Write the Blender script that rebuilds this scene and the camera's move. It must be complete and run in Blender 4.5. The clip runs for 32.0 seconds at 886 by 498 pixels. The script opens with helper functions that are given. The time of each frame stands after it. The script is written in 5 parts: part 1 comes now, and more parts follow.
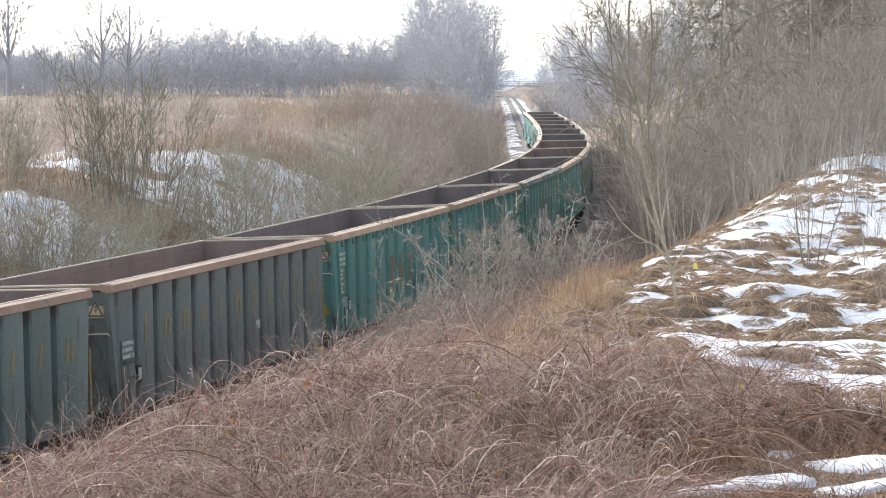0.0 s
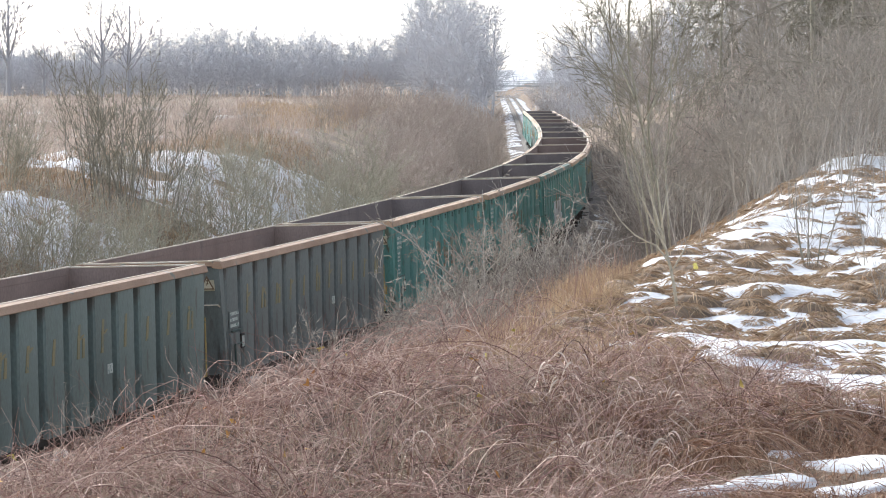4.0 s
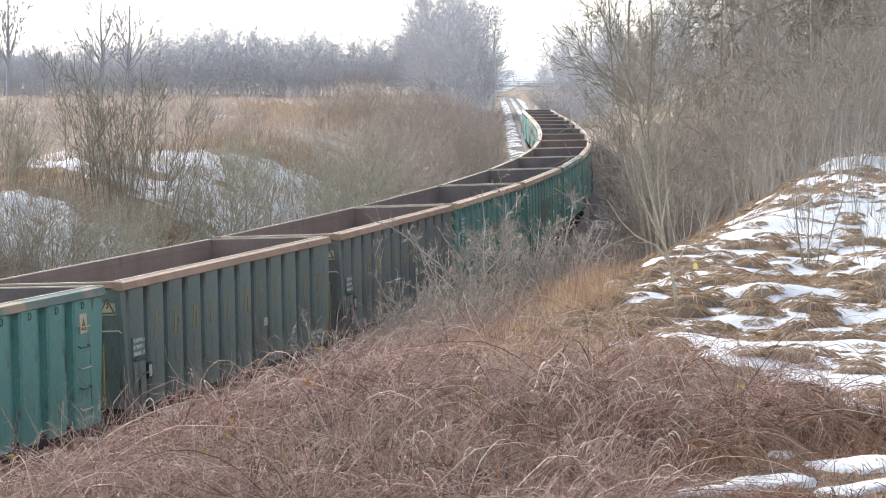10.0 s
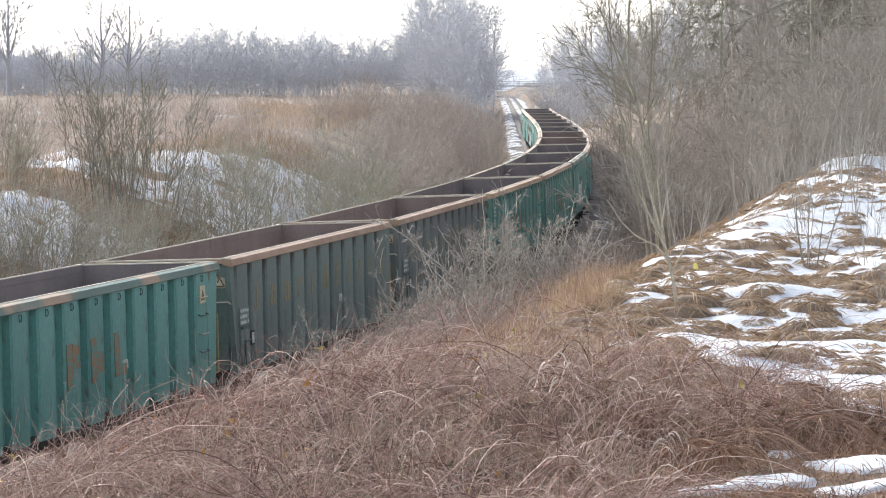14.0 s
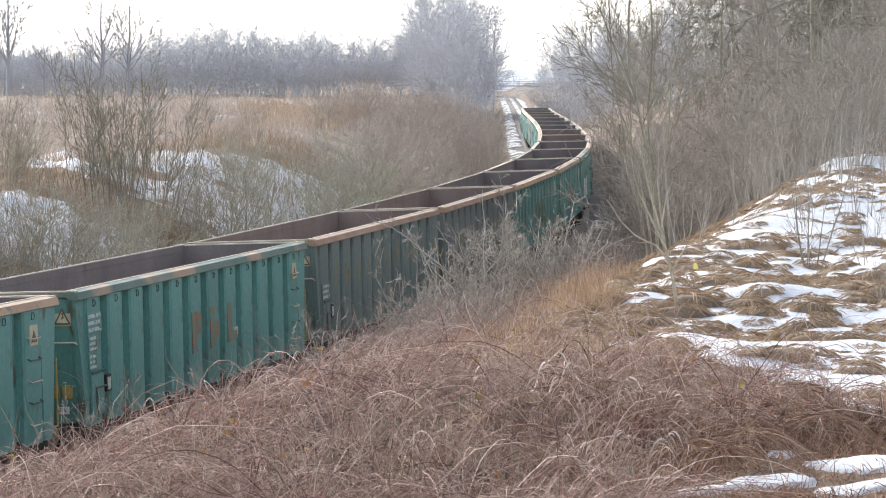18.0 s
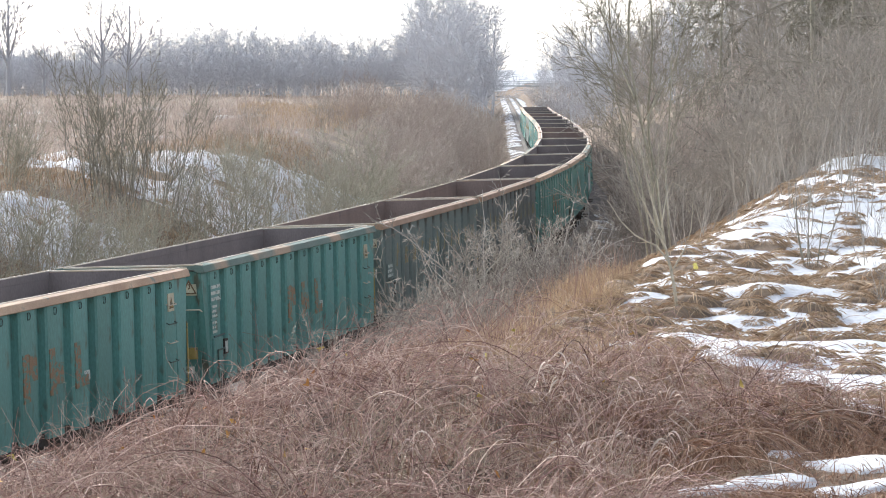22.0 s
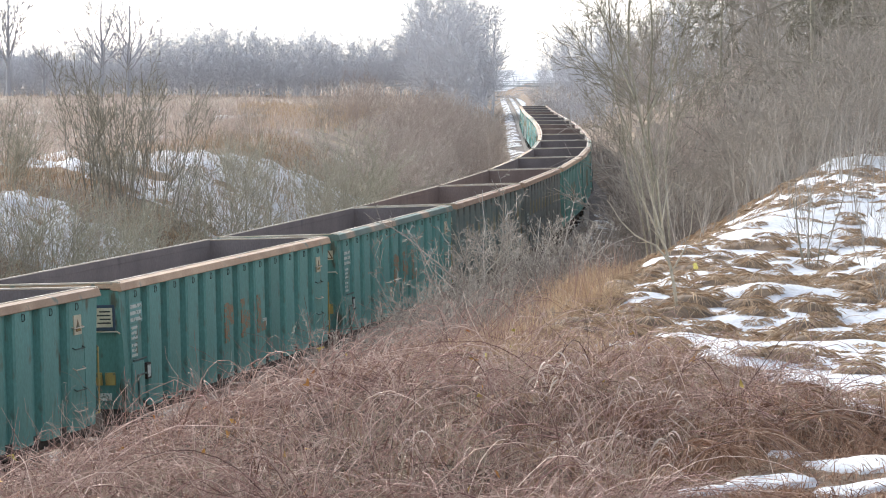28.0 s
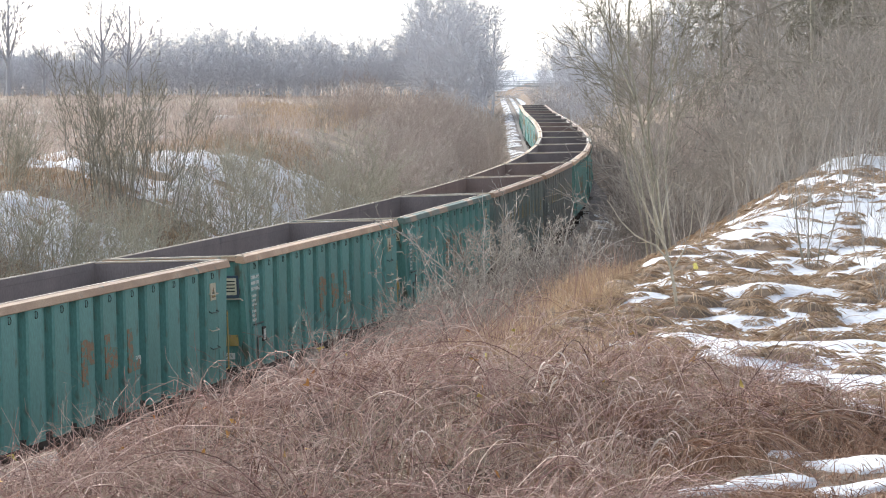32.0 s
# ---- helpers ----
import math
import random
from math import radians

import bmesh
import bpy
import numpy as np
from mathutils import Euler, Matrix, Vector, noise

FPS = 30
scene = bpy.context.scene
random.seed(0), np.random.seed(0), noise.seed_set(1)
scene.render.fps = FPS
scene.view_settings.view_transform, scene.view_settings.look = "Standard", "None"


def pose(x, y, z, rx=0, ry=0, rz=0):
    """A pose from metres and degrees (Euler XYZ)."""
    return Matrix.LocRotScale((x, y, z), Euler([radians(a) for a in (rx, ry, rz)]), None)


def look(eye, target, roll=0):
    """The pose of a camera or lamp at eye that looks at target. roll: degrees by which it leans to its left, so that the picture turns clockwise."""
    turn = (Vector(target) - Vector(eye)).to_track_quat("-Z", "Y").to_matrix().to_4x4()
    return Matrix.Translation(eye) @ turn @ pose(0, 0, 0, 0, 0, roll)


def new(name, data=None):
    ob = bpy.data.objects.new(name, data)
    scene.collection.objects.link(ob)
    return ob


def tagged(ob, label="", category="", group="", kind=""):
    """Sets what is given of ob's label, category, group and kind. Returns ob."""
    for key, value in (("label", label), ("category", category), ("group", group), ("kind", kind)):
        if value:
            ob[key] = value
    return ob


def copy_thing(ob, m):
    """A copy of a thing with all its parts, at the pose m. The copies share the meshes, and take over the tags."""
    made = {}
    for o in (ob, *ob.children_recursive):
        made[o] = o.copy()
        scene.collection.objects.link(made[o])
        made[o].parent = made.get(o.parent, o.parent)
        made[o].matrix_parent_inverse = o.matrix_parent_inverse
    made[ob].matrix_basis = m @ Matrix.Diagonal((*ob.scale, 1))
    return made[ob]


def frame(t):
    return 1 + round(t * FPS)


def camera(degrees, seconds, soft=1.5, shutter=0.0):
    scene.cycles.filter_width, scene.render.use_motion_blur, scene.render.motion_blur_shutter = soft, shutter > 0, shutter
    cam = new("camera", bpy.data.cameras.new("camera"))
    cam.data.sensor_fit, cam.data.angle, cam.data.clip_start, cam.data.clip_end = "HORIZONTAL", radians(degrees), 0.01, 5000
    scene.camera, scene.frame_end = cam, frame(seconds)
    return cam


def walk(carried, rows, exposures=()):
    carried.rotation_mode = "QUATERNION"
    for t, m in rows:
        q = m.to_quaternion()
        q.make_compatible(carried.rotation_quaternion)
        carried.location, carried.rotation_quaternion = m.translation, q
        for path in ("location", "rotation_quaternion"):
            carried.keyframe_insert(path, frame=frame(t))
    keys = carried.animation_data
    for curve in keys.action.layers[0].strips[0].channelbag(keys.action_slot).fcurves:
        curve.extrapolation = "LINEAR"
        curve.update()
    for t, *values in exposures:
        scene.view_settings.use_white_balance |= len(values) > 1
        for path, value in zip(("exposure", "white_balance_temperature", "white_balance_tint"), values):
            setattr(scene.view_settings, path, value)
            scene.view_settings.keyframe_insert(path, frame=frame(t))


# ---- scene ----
# ---- camera: fixed on a tripod at the edge of the cutting ----
cam = camera(18.947, 32.0, soft=1.0)
EYE_Z = 7.095
EYE = pose(0, 0, EYE_Z) @ pose(0, 0, 0, 90 - 3.846, 0, 0) @ pose(0, 0, 0, 0, 0, 0.258)
walk(cam, [(0, EYE), (32, EYE)], exposures=[(0, 1.27, 6060, 10), (32, 1.27, 6060, 10)])

# ---- daylight: thin high cloud, low sun ahead and to one side ----
SUN_AZ, SUN_EL = -38.0, 26.0          # degrees from +y towards +x, and above the horizon
world = bpy.data.worlds.new("hazy_winter_sky")
scene.world = world
world.use_nodes = True
wn, wl = world.node_tree.nodes, world.node_tree.links
sky = wn.new("ShaderNodeTexSky")
sky.sky_type = "NISHITA"
sky.sun_disc = False
sky.sun_elevation, sky.sun_rotation = radians(SUN_EL), radians(SUN_AZ)
sky.air_density, sky.dust_density, sky.ozone_density = 1.0, 2.0, 1.0
pale = wn.new("ShaderNodeHueSaturation")
pale.inputs["Saturation"].default_value = 0.38
wl.new(sky.outputs[0], pale.inputs["Color"])
wl.new(pale.outputs[0], wn["Background"].inputs["Color"])
wn["Background"].inputs["Strength"].default_value = 0.135
sun = new("sun", bpy.data.lights.new("sun", "SUN"))
sun.data.energy, sun.data.angle, sun.data.color = 2.4, radians(8), (1.0, 0.94, 0.84)
sun.matrix_world = look((math.sin(radians(SUN_AZ)) * math.cos(radians(SUN_EL)) * 50, math.cos(radians(SUN_AZ)) * math.cos(radians(SUN_EL)) * 50, math.sin(radians(SUN_EL)) * 50), (0, 0, 0))


# ---- materials ----
def mat(name, c1, c2, scale=3.0, rough=0.85, metal=0.0, bump=0.25, fine=60.0, c3=None, amount=0.35, spots=1.3, vary=0.0, stretch=None):
    """Two-scale procedural surface: c1/c2 by broad noise, c3 in sparse patches, fine grain as relief, vary by object."""
    m = bpy.data.materials.new(name)
    m.use_nodes = True
    n, l = m.node_tree.nodes, m.node_tree.links
    b = n["Principled BSDF"]
    tc = n.new("ShaderNodeTexCoord")
    src = tc.outputs["Object"]
    if stretch:
        mp = n.new("ShaderNodeMapping")
        mp.inputs["Scale"].default_value = stretch
        l.new(src, mp.inputs[0])
        src = mp.outputs[0]
    def tex(s, d=6.0):
        t = n.new("ShaderNodeTexNoise")
        t.inputs["Scale"].default_value, t.inputs["Detail"].default_value = s, d
        l.new(src, t.inputs["Vector"])
        return t.outputs["Fac"]
    def ramp(sock, lo, hi):
        r = n.new("ShaderNodeMapRange")
        r.inputs["From Min"].default_value, r.inputs["From Max"].default_value = lo, hi
        l.new(sock, r.inputs["Value"])
        return r.outputs[0]
    def mix(f, a, bb):
        x = n.new("ShaderNodeMix")
        x.data_type = "RGBA"
        l.new(f, x.inputs[0])
        for s, v in ((x.inputs[6], a), (x.inputs[7], bb)):
            if isinstance(v, tuple):
                s.default_value = (*v, 1)
            else:
                l.new(v, s)
        return x.outputs[2]
    col = mix(ramp(tex(scale), 0.35, 0.65), c1, c2)
    if c3:
        col = mix(ramp(tex(spots * scale, 9.0), 0.72 - amount * 0.5, 0.80 - amount * 0.5), col, c3)
    grain = tex(fine, 4.0)
    dark = n.new("ShaderNodeHueSaturation")
    gr = ramp(grain, 0.2, 0.8)
    mr = n.new("ShaderNodeMapRange")
    mr.inputs["To Min"].default_value, mr.inputs["To Max"].default_value = 0.78, 1.2
    l.new(gr, mr.inputs["Value"])
    val = mr.outputs[0]
    if vary:
        oi = n.new("ShaderNodeObjectInfo")
        vr = n.new("ShaderNodeMapRange")
        vr.inputs["To Min"].default_value, vr.inputs["To Max"].default_value = 1 - vary, 1 + vary
        l.new(oi.outputs["Random"], vr.inputs["Value"])
        mm = n.new("ShaderNodeMath")
        mm.operation = "MULTIPLY"
        l.new(val, mm.inputs[0])
        l.new(vr.outputs[0], mm.inputs[1])
        val = mm.outputs[0]
    l.new(val, dark.inputs["Value"])
    l.new(col, dark.inputs["Color"])
    l.new(dark.outputs[0], b.inputs["Base Color"])
    b.inputs["Roughness"].default_value, b.inputs["Metallic"].default_value = rough, metal
    if bump:
        bp = n.new("ShaderNodeBump")
        bp.inputs["Strength"].default_value, bp.inputs["Distance"].default_value = bump, 0.02
        l.new(grain, bp.inputs["Height"])
        l.new(bp.outputs[0], b.inputs["Normal"])
    return m


def mat_twig(name, colours, rough=0.9):
    """Bark or straw whose tone differs from stem to stem."""
    m = bpy.data.materials.new(name)
    m.use_nodes = True
    n, l = m.node_tree.nodes, m.node_tree.links
    b = n["Principled BSDF"]
    g = n.new("ShaderNodeNewGeometry")
    r = n.new("ShaderNodeValToRGB")
    e = r.color_ramp.elements
    for i, c in enumerate(colours):
        x = e[i] if i < 2 else e.new(1.0)
        x.position, x.color = i / (len(colours) - 1), (*c, 1)
    l.new(g.outputs["Random Per Island"], r.inputs[0])
    t = n.new("ShaderNodeTexNoise")
    t.inputs["Scale"].default_value = 14.0
    tc = n.new("ShaderNodeTexCoord")
    l.new(tc.outputs["Object"], t.inputs["Vector"])
    h = n.new("ShaderNodeHueSaturation")
    mr = n.new("ShaderNodeMapRange")
    mr.inputs["To Min"].default_value, mr.inputs["To Max"].default_value = 0.6, 1.4
    l.new(t.outputs["Fac"], mr.inputs["Value"])
    l.new(mr.outputs[0], h.inputs["Value"])
    l.new(r.outputs[0], h.inputs["Color"])
    l.new(h.outputs[0], b.inputs["Base Color"])
    b.inputs["Roughness"].default_value = rough
    b.inputs["Specular IOR Level"].default_value = 0.25
    return m


M_EARTH = mat("winter_turf", (0.130, 0.091, 0.063), (0.215, 0.155, 0.105), 0.9, 0.95, bump=0.6, fine=25, c3=(0.29, 0.21, 0.13), amount=0.3)
M_SNOW = mat("old_snow", (0.50, 0.51, 0.535), (0.585, 0.595, 0.61), 1.3, 0.7, bump=0.5, fine=14, c3=(0.50, 0.475, 0.44), amount=0.18, spots=4)
M_BALLAST = mat("stained_ballast", (0.10, 0.085, 0.075), (0.19, 0.165, 0.15), 6, 0.95, bump=0.9, fine=30, c3=(0.6, 0.61, 0.63), amount=0.02, spots=0.25)
M_RAIL = mat("rail_steel", (0.16, 0.10, 0.07), (0.22, 0.16, 0.12), 4, 0.6, metal=0.6)
M_SLEEPER = mat("concrete_sleeper", (0.30, 0.28, 0.25), (0.40, 0.38, 0.35), 5, 0.9)
M_TEAL = mat("faded_teal_paint", (0.096, 0.238, 0.213), (0.128, 0.290, 0.264), 1.1, 0.55, bump=0.12, fine=35, c3=(0.095, 0.105, 0.075), amount=0.26, spots=3, vary=0.12, stretch=(1, 1, 0.35))
M_OLIVE = mat("dirty_dark_green_paint", (0.118, 0.154, 0.143), (0.158, 0.198, 0.184), 1.0, 0.6, bump=0.12, fine=35, c3=(0.10, 0.10, 0.085), amount=0.30, spots=3, vary=0.12, stretch=(1, 1, 0.35))
M_GREYGREEN = mat("sooty_grey_green_paint", (0.125, 0.144, 0.138), (0.168, 0.188, 0.180), 1.0, 0.65, bump=0.12, fine=35, c3=(0.105, 0.10, 0.09), amount=0.34, spots=3, vary=0.08, stretch=(1, 1, 0.35))
M_SOOT = mat("sooty_grey_lining", (0.155, 0.131, 0.124), (0.208, 0.175, 0.164), 0.8, 0.9, bump=0.2, fine=40, c3=(0.11, 0.098, 0.095), amount=0.2, stretch=(1, 1, 0.4))
M_RUST = mat("coal_stained_rust", (0.190, 0.140, 0.120), (0.245, 0.187, 0.160), 0.8, 0.9, bump=0.2, fine=40, c3=(0.14, 0.115, 0.105), amount=0.2, stretch=(1, 1, 0.4))
M_RIM = mat("worn_rim_paint", (0.36, 0.235, 0.15), (0.48, 0.33, 0.215), 1.6, 0.6, bump=0.2, fine=45, c3=(0.20, 0.20, 0.16), amount=0.22, spots=2, vary=0.1)
M_RIM_G = mat("worn_rim_green", (0.115, 0.165, 0.14), (0.185, 0.215, 0.185), 0.8, 0.75, bump=0.2, fine=45, c3=(0.36, 0.265, 0.185), amount=0.45, spots=0.7, vary=0.1)
M_ENDRIM = mat("pale_end_rim", (0.46, 0.38, 0.27), (0.58, 0.52, 0.44), 2.0, 0.6, bump=0.15, vary=0.1)
M_UNDER = mat("grimy_underframe", (0.03, 0.026, 0.023), (0.06, 0.05, 0.042), 4, 0.85, bump=0.4)
M_STEEL = mat("worn_wheel_steel", (0.16, 0.13, 0.11), (0.24, 0.20, 0.17), 5, 0.5, metal=0.5)
M_YELLOW = mat("faded_yellow_paint", (0.30, 0.215, 0.06), (0.37, 0.27, 0.085), 5, 0.6, c3=(0.12, 0.14, 0.10), amount=0.36, spots=2)
M_LETTER = mat("worn_ochre_lettering", (0.27, 0.225, 0.115), (0.21, 0.19, 0.11), 4, 0.65, c3=(0.105, 0.15, 0.135), amount=0.28, spots=1.5)
M_IRON = mat("painted_iron_fittings", (0.040, 0.070, 0.062), (0.075, 0.105, 0.092), 6, 0.65)
M_ORANGE = mat("flaking_orange_lettering", (0.275, 0.16, 0.09), (0.22, 0.155, 0.095), 4, 0.65, c3=(0.10, 0.235, 0.20), amount=0.47, spots=3)
M_CREAM = mat("cream_sign_plate", (0.46, 0.42, 0.30), (0.55, 0.50, 0.37), 5, 0.6)
M_BROWN = mat("brown_sign_print", (0.13, 0.085, 0.05), (0.18, 0.11, 0.06), 8, 0.6)
M_PRINT = mat("chalky_white_print", (0.42, 0.46, 0.42), (0.55, 0.58, 0.54), 9, 0.7, c3=(0.06, 0.14, 0.11), amount=0.35, spots=2)
M_BLACK = mat("black_print", (0.02, 0.02, 0.02), (0.04, 0.04, 0.04), 8, 0.6)
M_BARK = mat_twig("grey_brown_bark", [(0.18, 0.16, 0.13), (0.31, 0.28, 0.23), (0.24, 0.225, 0.175)])
M_TWIG = mat_twig("brown_bare_twigs", [(0.265, 0.232, 0.198), (0.36, 0.318, 0.275), (0.305, 0.272, 0.23), (0.40, 0.358, 0.31)])
M_REDTWIG = mat_twig("reddish_bare_twigs", [(0.33, 0.265, 0.235), (0.47, 0.395, 0.345), (0.40, 0.355, 0.30)])
M_GREENTWIG = mat_twig("olive_willow_twigs", [(0.28, 0.255, 0.19), (0.42, 0.39, 0.30), (0.33, 0.29, 0.235)])
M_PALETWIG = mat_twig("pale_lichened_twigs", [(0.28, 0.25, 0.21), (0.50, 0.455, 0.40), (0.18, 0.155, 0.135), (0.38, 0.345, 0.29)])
# Far twigs: distance haze is painted in as a pale blue-grey.
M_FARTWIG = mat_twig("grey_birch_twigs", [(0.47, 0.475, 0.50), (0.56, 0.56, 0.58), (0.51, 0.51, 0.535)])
M_BRAMBLE = mat_twig("dry_bramble_canes", [(0.09, 0.05, 0.044), (0.42, 0.285, 0.235), (0.15, 0.08, 0.073), (0.56, 0.415, 0.34), (0.345, 0.20, 0.175), (0.72, 0.58, 0.485), (0.225, 0.115, 0.10)])
M_PALEGRASS = mat_twig("bleached_thin_grass", [(0.40, 0.335, 0.245), (0.55, 0.47, 0.36), (0.31, 0.25, 0.18)])
M_DEADCANE = mat_twig("bleached_dead_canes", [(0.52, 0.41, 0.35), (0.70, 0.58, 0.51), (0.60, 0.49, 0.42)])
M_GOLD = mat_twig("golden_dry_grass", [(0.50, 0.37, 0.23), (0.62, 0.47, 0.31), (0.42, 0.30, 0.19), (0.57, 0.42, 0.28)])
M_SHOOT = mat_twig("reddish_young_shoots", [(0.30, 0.19, 0.15), (0.42, 0.28, 0.22), (0.26, 0.17, 0.13)])
M_STRAW = mat_twig("dead_straw", [(0.34, 0.235, 0.145), (0.50, 0.365, 0.24), (0.41, 0.29, 0.18), (0.24, 0.155, 0.098)])
M_NEEDLE = mat_twig("dark_pine_needles", [(0.15, 0.145, 0.11), (0.23, 0.215, 0.165), (0.18, 0.175, 0.13)])
M_FIELD = mat_twig("bleached_field_grass", [(0.56, 0.46, 0.37), (0.70, 0.60, 0.50), (0.62, 0.50, 0.43), (0.52, 0.41, 0.355)])
M_ALDER = mat_twig("mossy_alder_bark", [(0.17, 0.152, 0.118), (0.32, 0.29, 0.225), (0.24, 0.217, 0.168)])
M_ALDERSTEM = mat_twig("pale_mossy_stems", [(0.25, 0.228, 0.168), (0.36, 0.33, 0.255), (0.305, 0.278, 0.212)])
# Twigs coloured dark to stand in for shade, under brambles and in the cutting.
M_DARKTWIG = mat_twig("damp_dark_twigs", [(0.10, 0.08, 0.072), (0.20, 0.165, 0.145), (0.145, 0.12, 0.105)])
M_SHADETWIG = mat_twig("damp_brown_twigs", [(0.125, 0.108, 0.095), (0.24, 0.21, 0.185), (0.175, 0.152, 0.132)])
M_SAP = mat_twig("smooth_sapling_bark", [(0.35, 0.31, 0.235), (0.46, 0.41, 0.32)])
M_REDSTRAW = mat_twig("russet_dead_grass", [(0.26, 0.15, 0.10), (0.44, 0.29, 0.195), (0.34, 0.21, 0.14), (0.17, 0.095, 0.07), (0.54, 0.40, 0.285)])
M_RIM_D = mat("worn_brown_rim_paint", (0.29, 0.185, 0.12), (0.37, 0.245, 0.165), 1.6, 0.65, bump=0.2, fine=45, c3=(0.17, 0.17, 0.14), amount=0.22, spots=2, vary=0.1)
# Far branches and trunks, their grey lifted to stand in for haze.
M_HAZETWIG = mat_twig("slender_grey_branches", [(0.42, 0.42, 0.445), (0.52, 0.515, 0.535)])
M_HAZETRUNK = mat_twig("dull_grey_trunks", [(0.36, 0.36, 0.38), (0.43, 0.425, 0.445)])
M_BLUE = mat("dark_blue_board", (0.03, 0.05, 0.08), (0.04, 0.06, 0.09), 6, 0.5)
M_CONC = mat("weathered_concrete", (0.52, 0.52, 0.52), (0.62, 0.62, 0.62), 0.6, 0.9)


# ---- mesh helpers ----
def put(name, verts, faces, material, parent=None, label="", smooth=False):
    """verts (n,3) and faces (m,k) arrays, or lists, as one mesh object."""
    me = bpy.data.meshes.new(name)
    v = np.asarray(verts, np.float32)
    f = np.asarray(faces, np.int32)
    me.vertices.add(len(v))
    me.vertices.foreach_set("co", v.ravel())
    m, k = f.shape
    me.loops.add(m * k)
    me.loops.foreach_set("vertex_index", f.ravel())
    me.polygons.add(m)
    me.polygons.foreach_set("loop_start", np.arange(m, dtype=np.int32) * k)
    if smooth:
        me.polygons.foreach_set("use_smooth", np.ones(m, dtype=bool))
    me.update(calc_edges=True)
    me.materials.append(material)
    ob = new(name, me)
    if parent:
        ob.parent = parent
    if label:
        tagged(ob, label)
    return ob


def part(name, bm, material, parent, label=""):
    me = bpy.data.meshes.new(name)
    bm.to_mesh(me)
    bm.free()
    me.materials.append(material)
    ob = new(name, me)
    if parent:
        ob.parent = parent
    if label:
        tagged(ob, label)
    return ob


def share(ob, m):
    """Another object on the same mesh, under the same parent."""
    o = ob.copy()
    scene.collection.objects.link(o)
    o.parent = ob.parent
    o.matrix_basis = m
    return o


def add_box(bm, lo, hi, bevel=0.0):
    r = bmesh.ops.create_cube(bm, size=1.0)
    c = [(a + b) / 2 for a, b in zip(lo, hi)]
    d = [b - a for a, b in zip(lo, hi)]
    for v in r["verts"]:
        v.co = Vector((c[0] + v.co.x * d[0], c[1] + v.co.y * d[1], c[2] + v.co.z * d[2]))
    if bevel:
        es = list({e for v in r["verts"] for e in v.link_edges})
        bmesh.ops.bevel(bm, geom=es, offset=bevel, segments=1, affect="EDGES")
    return bm


def box(lo, hi, bevel=0.0):
    return add_box(bmesh.new(), lo, hi, bevel)


def prism(poly, a, b, axis="x"):
    """A closed polygon in the plane across axis, drawn out from a to b. a, b: numbers, or functions of the polygon's point."""
    bm = bmesh.new()
    def at(p, s):
        s = s(p) if callable(s) else s
        return {"x": (s, p[0], p[1]), "y": (p[0], s, p[1]), "z": (p[0], p[1], s)}[axis]
    va = [bm.verts.new(at(p, a)) for p in poly]
    vb = [bm.verts.new(at(p, b)) for p in poly]
    n = len(poly)
    bm.faces.new(va)
    bm.faces.new(vb[::-1])
    for i in range(n):
        bm.faces.new((va[(i + 1) % n], va[i], vb[i], vb[(i + 1) % n]))
    bmesh.ops.recalc_face_normals(bm, faces=bm.faces)
    return bm


def add_rod(bm, a, b, r, sides=8, r2=None):
    a, b = Vector(a), Vector(b)
    q = (b - a).to_track_quat("Z", "Y").to_matrix().to_4x4()
    bmesh.ops.create_cone(bm, cap_ends=True, segments=sides, radius1=r, radius2=r if r2 is None else r2, depth=(b - a).length, matrix=Matrix.Translation((a + b) / 2) @ q)
    return bm


def rods(points, r, sides=6):
    bm = bmesh.new()
    for a, b in zip(points, points[1:]):
        add_rod(bm, a, b, r, sides)
    return bm


def tubes(P, R, sides=3):
    """Tubes along the paths P (m, n, 3) with radii R (m, n): verts and quads."""
    P, R = np.asarray(P, float), np.asarray(R, float)
    m, n, _ = P.shape
    T = np.gradient(P, axis=1)
    T /= np.linalg.norm(T, axis=2, keepdims=True) + 1e-9
    ref = np.where(np.abs(T[:, :, 2:3]) > 0.9, np.array([1.0, 0, 0]), np.array([0, 0, 1.0]))
    U = np.cross(T, ref)
    U /= np.linalg.norm(U, axis=2, keepdims=True) + 1e-9
    V = np.cross(T, U)
    a = np.arange(sides) * 2 * np.pi / sides
    ring = P[:, :, None, :] + R[:, :, None, None] * (np.cos(a)[None, None, :, None] * U[:, :, None, :] + np.sin(a)[None, None, :, None] * V[:, :, None, :])
    idx = np.arange(m * n * sides).reshape(m, n, sides)
    nx = np.roll(idx, -1, axis=2)
    f = np.stack([idx[:, :-1], nx[:, :-1], nx[:, 1:], idx[:, 1:]], axis=-1).reshape(-1, 4)
    return ring.reshape(-1, 3), f


def blades(P, Wd):
    """Flat tapering leaves along the paths P (m, n, 3), half-widths Wd (m, n)."""
    m, n, _ = P.shape
    T = P[:, -1] - P[:, 0]
    side = np.cross(T, np.random.RandomState(5).normal(size=(m, 3)))
    side /= np.linalg.norm(side, axis=1, keepdims=True) + 1e-9
    ring = np.stack([P - side[:, None] * Wd[:, :, None], P + side[:, None] * Wd[:, :, None]], axis=2)
    idx = np.arange(m * n * 2).reshape(m, n, 2)
    f = np.stack([idx[:, :-1, 0], idx[:, :-1, 1], idx[:, 1:, 1], idx[:, 1:, 0]], axis=-1).reshape(-1, 4)
    return ring.reshape(-1, 3), f


